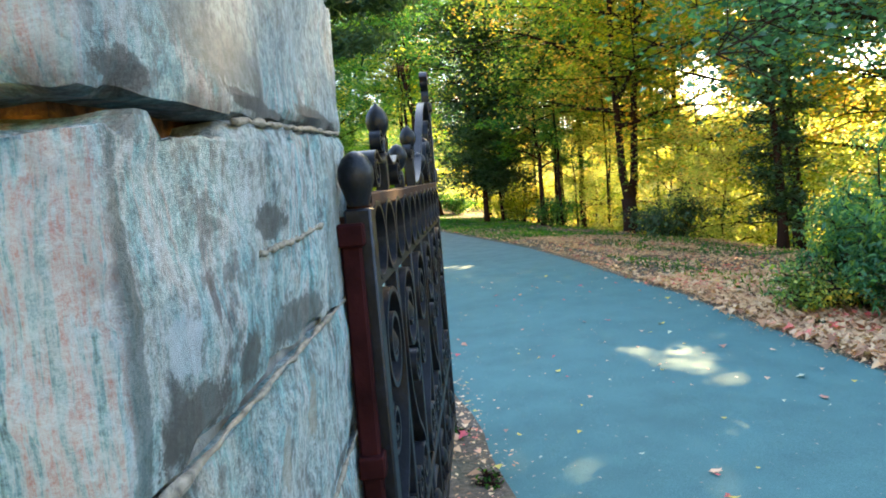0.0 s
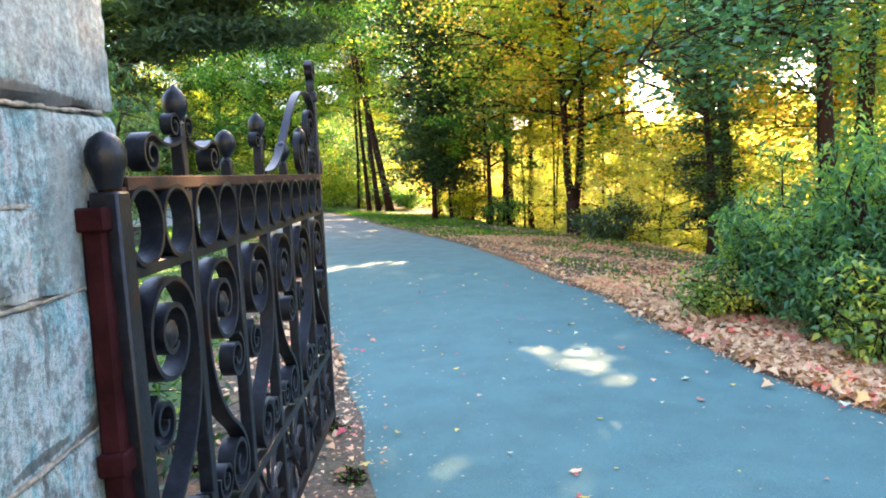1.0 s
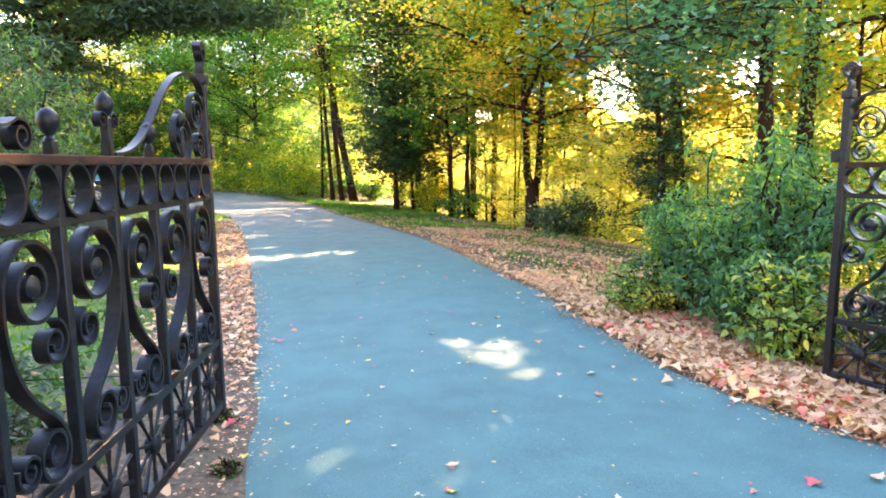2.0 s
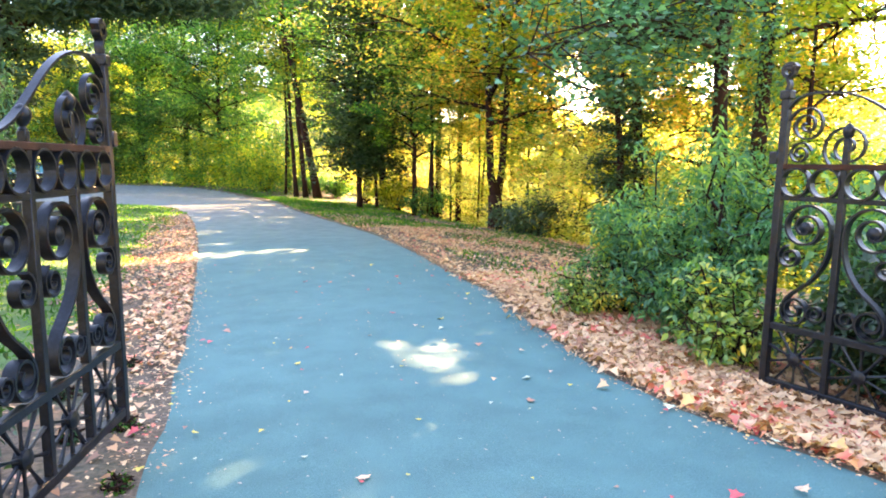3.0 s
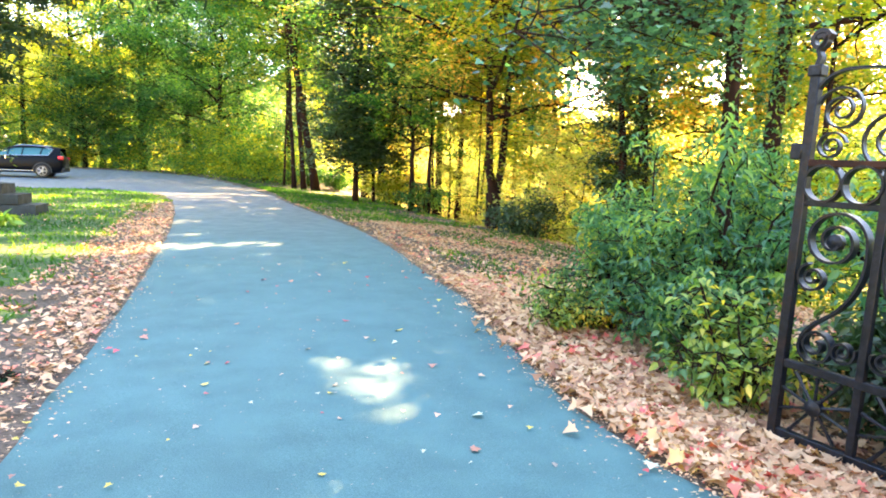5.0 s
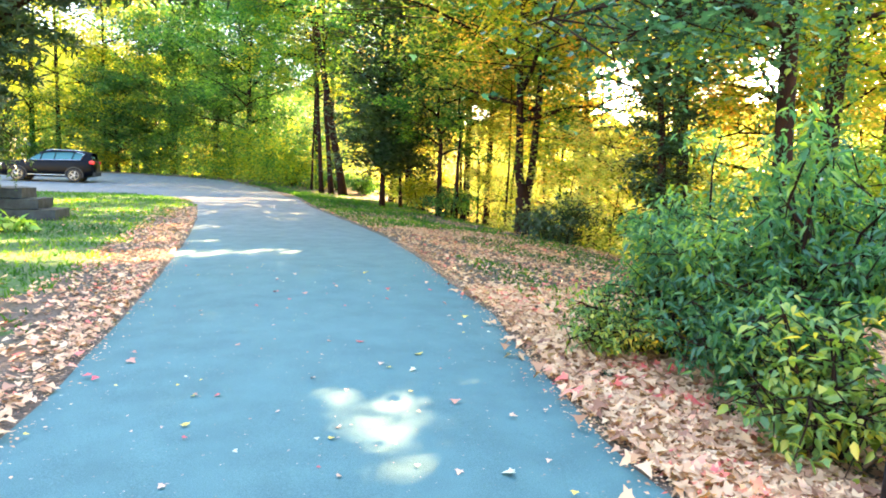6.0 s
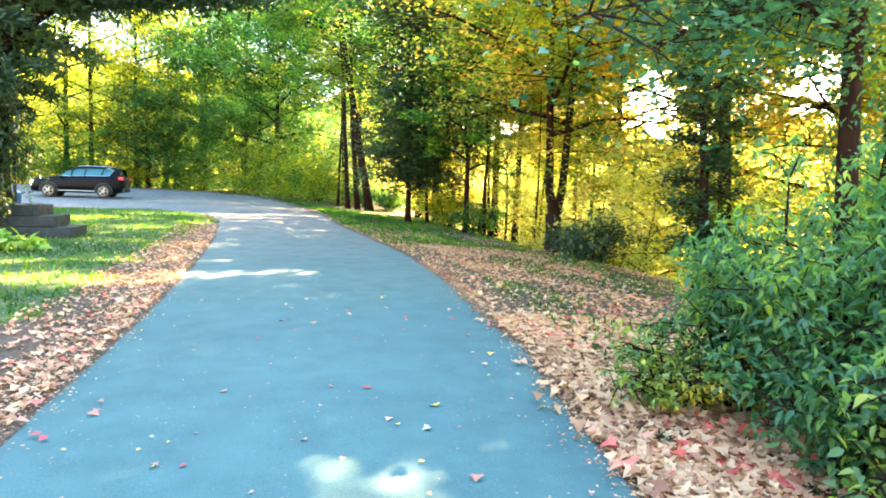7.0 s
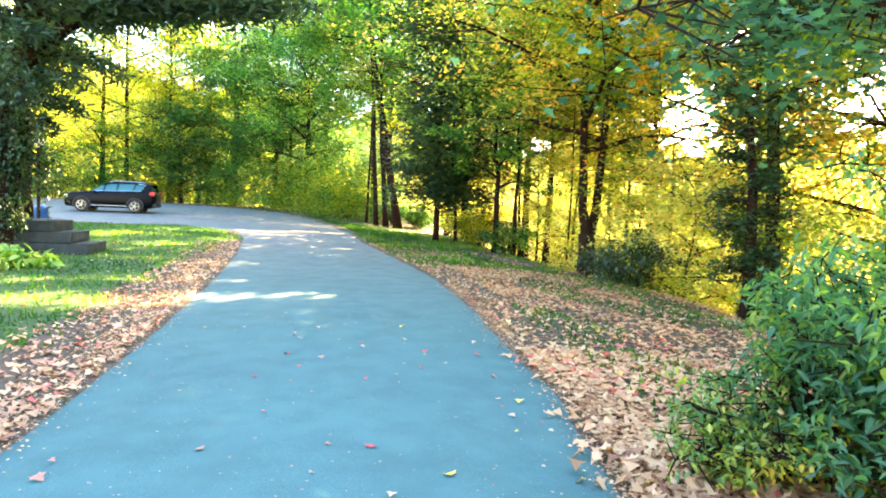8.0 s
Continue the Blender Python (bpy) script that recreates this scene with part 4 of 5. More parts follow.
    eye = Build().tube([(0, -0.03, 0), (0, -0.018, 0), (0, 0.018, 0), (0, 0.03, 0)], [0.012, 0.038, 0.038, 0.012], 10).mesh("rosette", IRON, "edged")
    hub = Build().tube([(0, -0.032, 0), (0, -0.02, 0), (0, 0.02, 0), (0, 0.032, 0)], [0.02, 0.042, 0.042, 0.02], 10).mesh("hub", IRON, "edged")
    ends = []
    for i in range(10):
        a = 2 * math.pi * (i + 0.5) / 10
        ux, uz = math.cos(a), math.sin(a)
        end = min(0.17 / max(abs(ux), 1e-3), 0.155 / max(abs(uz), 1e-3), 0.20)
        ends.append(Build().tube([(0.03 * ux, 0, 0.03 * uz), (0.10 * ux, 0, 0.10 * uz), (end * ux, 0, end * uz)], [0.010, 0.007, 0.012], 5).mesh("spoke", IRON, "edged"))
    big = spiral(0.0, 1.115, 0.03, 0.150, 5.54, -1.85, 52)
    tail = [big[-1]] + bez(big[-1], (big[-1][0] + 0.03, big[-1][1] - 0.17), (0.12, 0.83), (-0.01, 0.735), 14)[1:] + bez((-0.01, 0.735), (-0.11, 0.665), (-0.145, 0.56), (-0.06, 0.513), 10)[1:]
    tail += spiral(-0.03, 0.60, 0.092, 0.022, -1.9, 1.5, 28)[1:]
    main = Build().strip(big + tail, 0.052, 0.013).mesh("scroll", IRON, "edged")
    main2 = Build().strip(flip(big + tail, 0.0), 0.052, 0.013).mesh("scroll", IRON, "edged")
    minor_path = spiral(-0.085, 0.925, 0.075, 0.016, 1.9, 1.7, 30)
    low_path = spiral(0.10, 0.60, 0.062, 0.014, 0.4, -1.7, 24)
    minors = [[Build().strip(q, 0.046, 0.011).mesh("curl", IRON, "edged") for q in (f(minor_path), f(low_path))] for f in (list, lambda q: flip(q, 0))]
    for k in range(6):
        c = (bars[k] + bars[k + 1]) / 2
        for s in (-1, 1):
            part("ring", ring, ob, at=pose(c + s * 0.092, 0, 1.3875))
        sc = part("scroll", main2 if k % 2 else main, ob, at=pose(c, 0, 0))
        part("rosette", eye, sc, at=pose(0, 0, 1.115))
        for me in minors[k % 2]:
            part("curl", me, ob, at=pose(c, 0, 0))
        wheel = part("wheel_hub", hub, ob, "spoked wheel rosette", pose(c, 0, 0.285))
        for me in ends:
            part("spoke", me, wheel)
    return ob


def hinge_pin(x, y, z, turn):
    b = Build().tube([(0, 0, -0.05), (0, 0, 0.05)], 0.028, 10).box(-0.14, -0.02, -0.025, 0.0, 0.02, 0.025, 0.004)
    tagged(part("gate_hinge", b.mesh("gate_hinge", RUST), at=pose(x, y, z, 0, 0, turn)), "rust-red iron gate hinge set in stone", "hinge", "gate hinges")


def hinge_post(at):
    b = Build().box(0.0, 0.455, 0.02, 0.045, 0.515, 1.40, 0.006)
    ob = thing("hinge_post", "maroon rusted iron hinge post bolted to the pillar", "post", at)
    post = part("post", b.mesh("post", RED_RUST), ob)
    for z in (0.30, 0.85, 1.36):
        part("collar", Build().box(-0.004, 0.44, z, 0.055, 0.53, z + 0.05, 0.005).mesh("collar", RED_RUST), ob)


RED_RUST = plain("maroon_rust", (0.020, 0.005, 0.006), 0.7, 0, 0.5, 9, 0.5)
RED_RUST.node_tree.nodes["Principled BSDF"].inputs["Specular IOR Level"].default_value = 0.04
hinge_post(pose(0.24, 1.165, 0.0, 0, 0, -10.8))
left_pillar = pillar(pose(0.24, 1.165, 0.0, 0, 0, -10.8))
copy_thing(left_pillar, pose(5.42, 0.47, 0.0, 0, 0, 190.8))
left_gate = gate(pose(0.375, 1.65, -0.03, 0, -1.8, 75.0))
copy_thing(left_gate, pose(5.229, 0.96, -0.09, 0, -1.8, 99.6))
hinge_pin(0.378, 1.668, 0.32, -10.8)
hinge_pin(0.378, 1.668, 1.40, -10.8)

# ---- chain and padlock on the open leaf ----
def chain(x, y, z0, z1):
    ob = thing("chain", "rusty steel chain hanging from the gate's edge", "chain", pose(x, y, 0))
    link = [(0.011 * math.cos(a), 0.0, 0.019 * math.sin(a)) for a in (2 * math.pi * k / 10 for k in range(11))]
    me = Build().tube(link, 0.0035, 5, False).mesh("link", RUST, True)
    n_links = int((z1 - z0) / 0.029)
    for k in range(n_links):
        part("link", me, ob, at=pose(0.004 * math.sin(k * 0.7), 0.003 * math.cos(k), z1 - k * 0.029, 0, 0, 20 + 90 * (k % 2)))


chain(4.855, 3.285, 0.06, 0.56)
lock = thing("padlock", "small silver padlock on the gate chain", "padlock", pose(4.855, 3.29, 0.57, 0, 30, 30))
part("lock_body", Build().box(-0.022, -0.011, -0.03, 0.022, 0.011, 0.02, 0.004).mesh("lock_body", GALV), lock)
part("shackle", Build().tube([(-0.014, 0, 0.018), (-0.014, 0, 0.04), (-0.008, 0, 0.05), (0.008, 0, 0.05), (0.014, 0, 0.04), (0.014, 0, 0.018)], 0.004, 6).mesh("shackle", GALV), lock)

# ---- woods ----
tree("twin-stemmed maple with yellowing leaves on the bank", 11.6, 21.7, 15, 0.26, 4.4, 5.8, GOLD, 17000, 0.20, 11, (0.3, 0), 2.0, 22, dense=11000)
tree("slender straight tree at the edge of the wood", 13.2, 32, 16, 0.20, 5.0, 4.4, GOLD, 14000, 0.24, 12)
tree("slender straight tree at the edge of the wood", 13.9, 31, 15, 0.17, 4.6, 4.4, LIME, 14000, 0.24, 13)
tree("tall leaning tree with a bare lower trunk", 8.2, 39.5, 22, 0.25, 9.6, 6.0, GREEN, 22000, 0.24, 14, (-3.4, 0), limbs=18, sink=0.4)
tree("tall thin tree beside a leaning one", 7.55, 40.2, 19, 0.17, 7.0, 4.0, GREEN, 14000, 0.24, 15, (-1.2, 0), sink=0.4)
tree("tall thin tree beside a leaning one", 7.0, 40.4, 18, 0.15, 7.0, 4.0, LIME, 9000, 0.24, 20, (-0.9, 0), sink=0.4)
tree("dense dark broadleaf tree with low branches", 8.15, 28.6, 10.5, 0.13, 1.4, 1.75, DARK, 15000, 0.30, 16, limbs=30, spread_in=0.30)
tree("dark low tree on the bank", 9.9, 26.0, 8.0, 0.12, 2.4, 1.8, GREEN, 6000, 0.18, 17)
tree("vine-clad tree with long maple branches over the bank", 9.65, 8.7, 14, 0.155, 7.0, 4.0, MAPLE, 8500, 0.09, 18, (0.2, 0.3), 0, 15, 0.25, STAR, STAR_F,
     reach=((4.9, 6.9, 2.9), (5.6, 7.4, 3.3), (6.6, 8.4, 3.1), (7.4, 7.0, 3.7), (6.2, 9.0, 4.2)), vines=2200)
tree("vine-clad forked tree at the wood's edge", 11.4, 9.6, 14, 0.2, 5.5, 4.5, LIME, 9000, 0.18, 19, (0.5, 0.4), vines=5200)
tree("dark vine-clad tree below the bank", 10.85, 13.1, 6.8, 0.13, 0.6, 0.62, DARK, 6200, 0.13, 27, (0.3, 0.2), 0, 22, 0.1, LEAF, LEAF_F, spread_in=0.26, tall=0.2)
tree("broad green tree at the bend of the drive", 3.0, 52.5, 16, 0.24, 1.6, 5.6, GREEN, 19000, 0.27, 28, limbs=26, group="trees behind the car", spread_in=0.15)
for k, (x, y, h) in enumerate([(-2.6, 57.0, 13.0), (-6.8, 57.2, 7.0), (1.6, 55.6, 14.0)]):
    tree("dense deep-green tree with low branches behind the drive", x, y, h, 0.18, 0.8, 3.8, FIR, 9500, 0.28, 30 + k, limbs=24, group="trees behind the car", spread_in=0.16)
for k, (x, y, h) in enumerate([(-6.5, 64, 25)]):
    tree("tall pale tree with yellow-green leaves and bare forked stems", x, y, h, 0.24, 6.0, 6.4, LIME, 9000, 0.40, 37 + k, fork=4.0, limbs=20, group="trees behind the car")
rng_w = np.random.default_rng(5)
spots = [(13.0, 15.0), (15.5, 19.5), (16.5, 26), (14, 39), (10.5, 37), (7.4, 46.5), (12, 45), (18, 33), (10.5, 33), (17, 15.5)]
for k, (x, y) in enumerate(spots):
    mat = (LIME, GOLD, GOLD, GREEN, GREEN, GREEN, GREEN, LIME, GREEN, GOLD)[k]
    tree("autumn woodland tree with yellow-green leaves", x, y, rng_w.uniform(14, 18), rng_w.uniform(0.13, 0.2), rng_w.uniform(5.5, 7.0), rng_w.uniform(4.4, 5.2), mat, 13000, 0.25, 40 + k, (rng_w.uniform(-1, 1), rng_w.uniform(-1, 1)), limbs=18, dense=9000 if 13 < y < 27 else 0, vines=3200 if k == 0 else 0)
for k, (x, y, h, r) in enumerate([(10.4, 25.2, 12, 0.07), (10.9, 27.0, 13, 0.06), (12.3, 30.0, 13, 0.08), (11.7, 31.5, 14, 0.07), (13.6, 27.4, 13, 0.06), (9.2, 29.5, 12, 0.08), (12.4, 25.0, 12, 0.05), (6.6, 42.5, 13, 0.09), (15.2, 25.5, 14, 0.07), (14.8, 22.0, 12, 0.06), (12.9, 9.8, 12, 0.09), (15.0, 12.5, 13, 0.08)]):
    tree("thin straight trunk in the wood with a high crown", x, y, h, r, 5.5, 2.4, (GREEN, LIME, GOLD)[k % 3], 3000, 0.2, 240 + k, (0.5 * math.sin(k * 2.1), 0.3), limbs=9, group="thin trunks")
for k, (x, y, h) in enumerate([(14.5, 23.5, 6), (12.5, 28.5, 6.5), (16.5, 21, 7), (11.5, 35, 6), (15, 16.8, 6), (13.2, 18.6, 5), (18.5, 29, 7), (10.6, 36.5, 6), (17, 36, 7), (14.0, 11.5, 5.5), (12.8, 9.0, 5)]):
    tree("sapling with backlit yellow-green leaves", x, y, h, 0.06, 1.2, 2.1, (LIME, YELLOW, LIME, GOLD)[k % 4], 6000, 0.17, 160 + k, limbs=12, group="saplings", spread_in=0.2)
spots = [(-3, 59), (0.5, 56.5), (-8, 59), (-13, 59), (-18, 61), (-23, 58), (4.5, 57), (-5.5, 63), (-11, 58), (-20, 58), (9, 52), (15, 57), (-30, 60), (-9, 66), (-27, 64), (-35, 60)]
for k, (x, y) in enumerate(spots):
    mat = LIME if x < -7.5 or k % 5 == 3 else (FIR, GREEN)[k % 2]
    tree("leafy tree behind the car park", x, y, rng_w.uniform(16, 22), rng_w.uniform(0.16, 0.26), rng_w.uniform(1.5, 3.5), rng_w.uniform(4.4, 5.8), mat, 7000 if x < -7.5 else 11000, 0.30, 80 + k, group="trees behind the car", limbs=18)


def thicket(name, label, mat, n, size, seed, x0, x1, y0, y1, top, clumps, ok, sig=0.75):
    """Far foliage that nobody could count: leaves in clumps from the ground up."""
    rng = np.random.default_rng(seed)
    cs = []
    while len(cs) < clumps:
        x, y = rng.uniform(x0, x1), rng.uniform(y0, y1)
        if ok(x, y):
            cs.append((x, y, land(x, y) + top * rng.beta(1.0, 1.5)))
    cs = np.array(cs)
    n, size = int(n * 2.2), size * 0.82
    cs = cs[rng.integers(0, clumps, clumps * 4)] + rng.normal(size=(clumps * 4, 3)) * np.array([sig, sig, sig * 0.6])
    where = cs[rng.integers(0, len(cs), n)] + rng.normal(size=(n, 3)) * np.array([sig, sig, sig * 0.5]) * 0.6
    where = where[~(in_sky_gap(where) & (rng.uniform(size=n) > 0.16))]
    n = len(where)
    tagged(part(name, scatter(name, where, size * rng.uniform(0.6, 1.3, n), mat, rng, SPRIG, SPRIG_F)), label, "foliage", kind="stuff")


def beyond(a, c):
    return lambda x, y: a < x - right_edge(min(y, 46)) < c


thicket("undergrowth", "sunlit yellow-green undergrowth below the bank", YELLOW, 34000, 0.19, 300, 12, 34, 3, 58, 5.0, 300, beyond(9.5, 20))
thicket("woodland_edge", "backlit golden foliage across the clearing", YELLOW, 108000, 0.32, 301, 18, 50, 0, 66, 15.0, 900, beyond(25, 29), 1.1)
thicket("woodland_edge", "backlit orange and gold foliage across the clearing", GOLD, 16000, 0.30, 307, 18, 50, 0, 66, 15.0, 300, beyond(23.5, 26), 1.0)
thicket("ground_cover", "low green plants below the bank", YELLOW, 22000, 0.30, 306, 10, 40, 2, 66, 0.5, 4000, beyond(7.5, 24))
thicket("undergrowth", "lime-green undergrowth lit from behind past the drive", LIME, 8500, 0.24, 308, -4, 8, 44.0, 57, 3.6, 160, lambda x, y: 1.2 < x - right_edge(y) < 6, 0.9)
thicket("undergrowth", "green undergrowth past the bend of the drive", GREEN, 9500, 0.24, 310, -4, 8, 44.0, 57, 3.6, 160, lambda x, y: 1.2 < x - right_edge(y) < 6, 0.9)
thicket("undergrowth", "green undergrowth behind the drive", GREEN, 34000, 0.28, 302, -38, -2, 56.0, 60, 5.2, 420, lambda x, y: True, 0.9)
thicket("far_woods", "far green woods behind the drive", LIME, 20000, 0.66, 303, -80, 30, 80, 88, 25.0, 900, lambda x, y: True)
thicket("far_woods", "far golden woods beyond the bank", YELLOW, 6000, 0.5, 304, 58, 75, -10, 95, 8.0, 500, lambda x, y: True)
thicket("far_woods", "far woods beyond the lawn", GREEN, 8000, 0.5, 305, -70, -36, -10, 66, 16.0, 400, lambda x, y: True)
for k, (x, y, rx, h) in enumerate([(11, 18, 1.4, 1.8), (12.5, 24, 1.6, 1.7), (10.2, 30, 1.5, 1.8), (14, 27, 2.2, 2.2), (11.4, 35, 1.8, 2.0), (13, 20, 1.8, 1.8), (15.5, 22.5, 2, 2.4), (16, 16, 2, 2.6), (12.5, 11.8, 1.5, 2), (12.5, 40, 2, 1.9), (18, 29, 2.4, 2.6), (12, 36, 2.2, 2.4), (14.5, 13, 1.8, 2.4), (20, 19, 2.4, 3), (17, 38, 2.4, 3)]):
    shrub("undergrowth shrub lit from behind", x, y, rx, rx, h, DARK if k == 0 else (LIME, YELLOW, LIME)[k % 3], 3500, 0.13, 120 + k, group="undergrowth")
shrub("dark low shrub at the maple's foot", 13.0, 20.6, 1.6, 1.3, 1.7, GREEN, 2100, 0.12, 230, 18, LEAF, LEAF_F, group="undergrowth")
shrub("dark low shrub on the crest of the bank", 10.2, 25.4, 1.3, 1.3, 1.2, GREEN, 1800, 0.12, 231, 16, LEAF, LEAF_F, group="undergrowth")
for k, (x, y, rx, h) in enumerate([(3.6, 49.5, 1.8, 2.2), (0.9, 54.0, 2, 1.9), (-4, 56.6, 2.2, 2.2), (-8, 57.0, 2.2, 1.8), (-12, 57.4, 2.2, 2.2), (-16, 57.6, 2.4, 2.4), (5.6, 45.5, 1.4, 2.0), (9.6, 41.2, 1.3, 1.3), (8.4, 43.0, 1.4, 1.5)]):
    shrub("hedge shrub along the far side of the drive", x, y, rx, rx * 0.7, h, (LIME, GREEN, GREEN, LIME, GREEN, GREEN, LIME, GREEN, GREEN)[k], 4000, 0.13, 150 + k, group="hedge")
conifer("large dark conifer with drooping boughs over ivy", -3.5, 19.2, 10, 0.24, 2.9, 2.7, 17000, 0.2, 200, 42, low=2.2, limb_to=(2.7, -0.3, 6.1), arms=((3.1, 19.0, 6.3), (2.2, 17.6, 6.05), (1.0, 18.6, 6.1), (1.7, 19.6, 6.5), (2.6, 18.2, 7.2), (1.2, 17.8, 7.0), (0.2, 18.8, 6.9), (3.6, 18.6, 7.4)))
shrub("dark evergreen bush beside the steps", -2.85, 16.7, 0.6, 0.6, 3.9, DARK, 9000, 0.10, 207, 26, LEAF, LEAF_F)
shrub("broad-leaved hosta plants on the lawn's edge", -2.3, 15.2, 0.8, 0.7, 0.4, HOSTA, 420, 0.22, 208, 14, LEAF, LEAF_F, name="hosta_bed", category="plant")
conifer("tall conifer behind the steps", -7.5, 21, 17, 0.3, 1.0, 4.2, 14000, 0.36, 201)
# dark leaves added to darken the shaded ground behind the left gate
shrub("added low dark leaves for the shade behind the gate", -0.75, 3.7, 1.05, 2.0, 0.26, DARK, 7500, 0.075, 213, 34, LEAF, LEAF_F, name="ivy_patch", category="ivy", bare=0.0, arch=0.5)
shrub("feathery green yew bush on the lawn", -1.8, 9.0, 1.4, 1.4, 3.5, YEW, 26000, 0.085, 202, 30, NEEDLES * np.array([2.6, 1, 1]), OVAL_F, twig=0.16)
shrub("dense leafy shrub with yellowing tips beside the gate", 5.98, 5.2, 1.05, 1.3, 1.8, SHRUB, 14500, 0.072, 203, 42, LANCE, LEAF_F, arch=0.2, bare=0.05, twig=0.12)
shrub("leafy shrub trailing onto the fallen leaves", 5.06, 3.82, 0.42, 0.45, 0.72, LIMESHRUB, 1500, 0.070, 204, 14, LEAF, LEAF_F, bare=0.02, twig=0.24)
shrub("low dark shrub on the fallen leaves", 5.38, 4.55, 0.55, 0.65, 0.95, SHRUB, 3600, 0.08, 210, 16, LANCE, LEAF_F, bare=0.02)
shrub("yellowing feathery shrub spreading over fallen leaves", 5.2, 5.75, 0.55, 0.5, 0.55, LIMESHRUB, 2800, 0.050, 212, 20, LEAF, LEAF_F, bare=0.0, twig=0.20, arch=0.25)
shrub("leafy green shrub at the bank's edge", 5.62, 5.7, 0.5, 0.6, 1.15, SHRUB, 3600, 0.075, 214, 18, LANCE, LEAF_F, bare=0.02, twig=0.16, arch=0.45)
shrub("low dark shrub behind the gate's foot", 5.42, 2.6, 0.40, 1.0, 0.95, DARK, 7000, 0.08, 211, 16, LEAF, LEAF_F, bare=0.02)
shrub("tall vine-like shrub behind the gate", 5.85, 4.65, 0.5, 0.5, 2.35, SHRUB, 2600, 0.09, 205, 11, LANCE, LEAF_F, arch=0.1, twig=0.12)
shrub("dark leafy shrub rising behind the gate", 7.2, 3.9, 1.0, 1.2, 1.9, SHRUB, 4500, 0.10, 209, 22, LEAF, LEAF_F)
shrub("shrub grown through the gate", 6.25, 2.8, 0.8, 1.1, 1.6, SHRUB, 6500, 0.09, 206, 16, LEAF, LEAF_F)

for k, (x, y, r) in enumerate([(0.97, 4.02, 0.10), (0.88, 5.35, 0.08), (1.02, 3.25, 0.07), (0.55, 4.7, 0.12), (0.30, 3.6, 0.10), (0.72, 3.9, 0.07), (5.0, 4.42, 0.09), (4.72, 5.2, 0.07)]):
    shrub("small weed tuft growing among fallen leaves", x, y, r, r, 0.10 + 0.3 * r, YEW if k % 2 else GRASS, 90, 0.035, 260 + k, 7, LANCE, LEAF_F, group="weeds", name="weed", category="weed", bare=0.0, arch=0.4, twig=0.3)


# ---- steps, lamp, bin ----
def steps():
    ob = thing("stone_steps", "three mossy grey stone garden steps", "steps", pose(-1.5, 17.2, land(-1.6, 17.6)))
    for k, (x1, z0, z1) in enumerate([(0.0, -0.1, 0.24), (-0.32, 0.24, 0.47), (-0.62, 0.47, 0.70)]):
        me = rock(-2.4, x1, 0, 1.3 - 0.1 * k, z0, z1, 30 + k, 0.09, 0.02, 0.004)
        me.materials[0] = SLATE
        part("step", me, ob)


steps()


def lamp_post():
    ob = thing("lamp_post", "black garden lamp post with a white glass globe", "lamp", pose(-3.8, 21, land(-3.8, 21)))
    part("pole", Build().lathe([(0.10, 0), (0.10, 0.15), (0.06, 0.22), (0.045, 0.4), (0.04, 2.2), (0.07, 2.25), (0.07, 2.32)], 12).mesh("pole", IRON, True), ob)
    part("globe", Build().lathe([(0.05, 2.32), (0.10, 2.38), (0.13, 2.46), (0.115, 2.54), (0.06, 2.60), (0.01, 2.62)], 16).mesh("globe", plain("milk_glass", (0.8, 0.8, 0.78), 0.25, 0, 0.03, 5, 0), True), ob, "white glass globe")


lamp_post()
tagged(part("bin", Build().lathe([(0.17, 0), (0.19, 0.05), (0.20, 0.6), (0.21, 0.62), (0.21, 0.66), (0.12, 0.74), (0.02, 0.76)], 16).mesh("bin", plain("blue_plastic", (0.03, 0.12, 0.5), 0.4), True), at=pose(-5.35, 25.5, land(-5.35, 25.5))), "small blue plastic litter bin on the grass", "bin")


# ---- parked car ----
PAINT = plain("black_car_paint", (0.0010, 0.0018, 0.0034), 0.35, 0.0, 0.1, 3, 0)
PAINT.node_tree.nodes["Principled BSDF"].inputs["Specular IOR Level"].default_value = 0.1
GLASS = plain("tinted_car_glass", (0.03, 0.10, 0.095), 0.08, 0.6, 0.05, 2, 0)
RUBBER = plain("tyre_rubber", (0.02, 0.02, 0.02), 0.8)
ALLOY = plain("alloy_wheel", (0.25, 0.26, 0.27), 0.3, 0.9, 0.1)
CHROME = plain("bright_trim", (0.75, 0.75, 0.76), 0.2, 1.0, 0.05, 5, 0)
SILL = plain("grey_sill_strip", (0.55, 0.56, 0.57), 0.35, 0.2, 0.1)
RED_LENS = plain("red_lamp_lens", (0.75, 0.02, 0.04), 0.2, 0, 0.1, 5, 0)
CLEAR_LENS = plain("clear_lamp_lens", (0.75, 0.76, 0.75), 0.15, 0.2, 0.05, 5, 0)


def loft(rows):
    """Half-width rows (x, [(y, z) up from the sill to the middle]) mirrored into a closed shell."""
    b = Build()
    m = len(rows[0][1]) * 2
    for x, sec in rows:
        b.v += [(x, y, z) for y, z in sec] + [(x, -y, z) for y, z in sec[::-1]]
    for k in range(len(rows) - 1):
        for i in range(m):
            j = (i + 1) % m
            b.f.append([k * m + i, k * m + j, k * m + m + j, k * m + m + i])
    b.f += [list(range(m))[::-1], [(len(rows) - 1) * m + i for i in range(m)]]
    return b


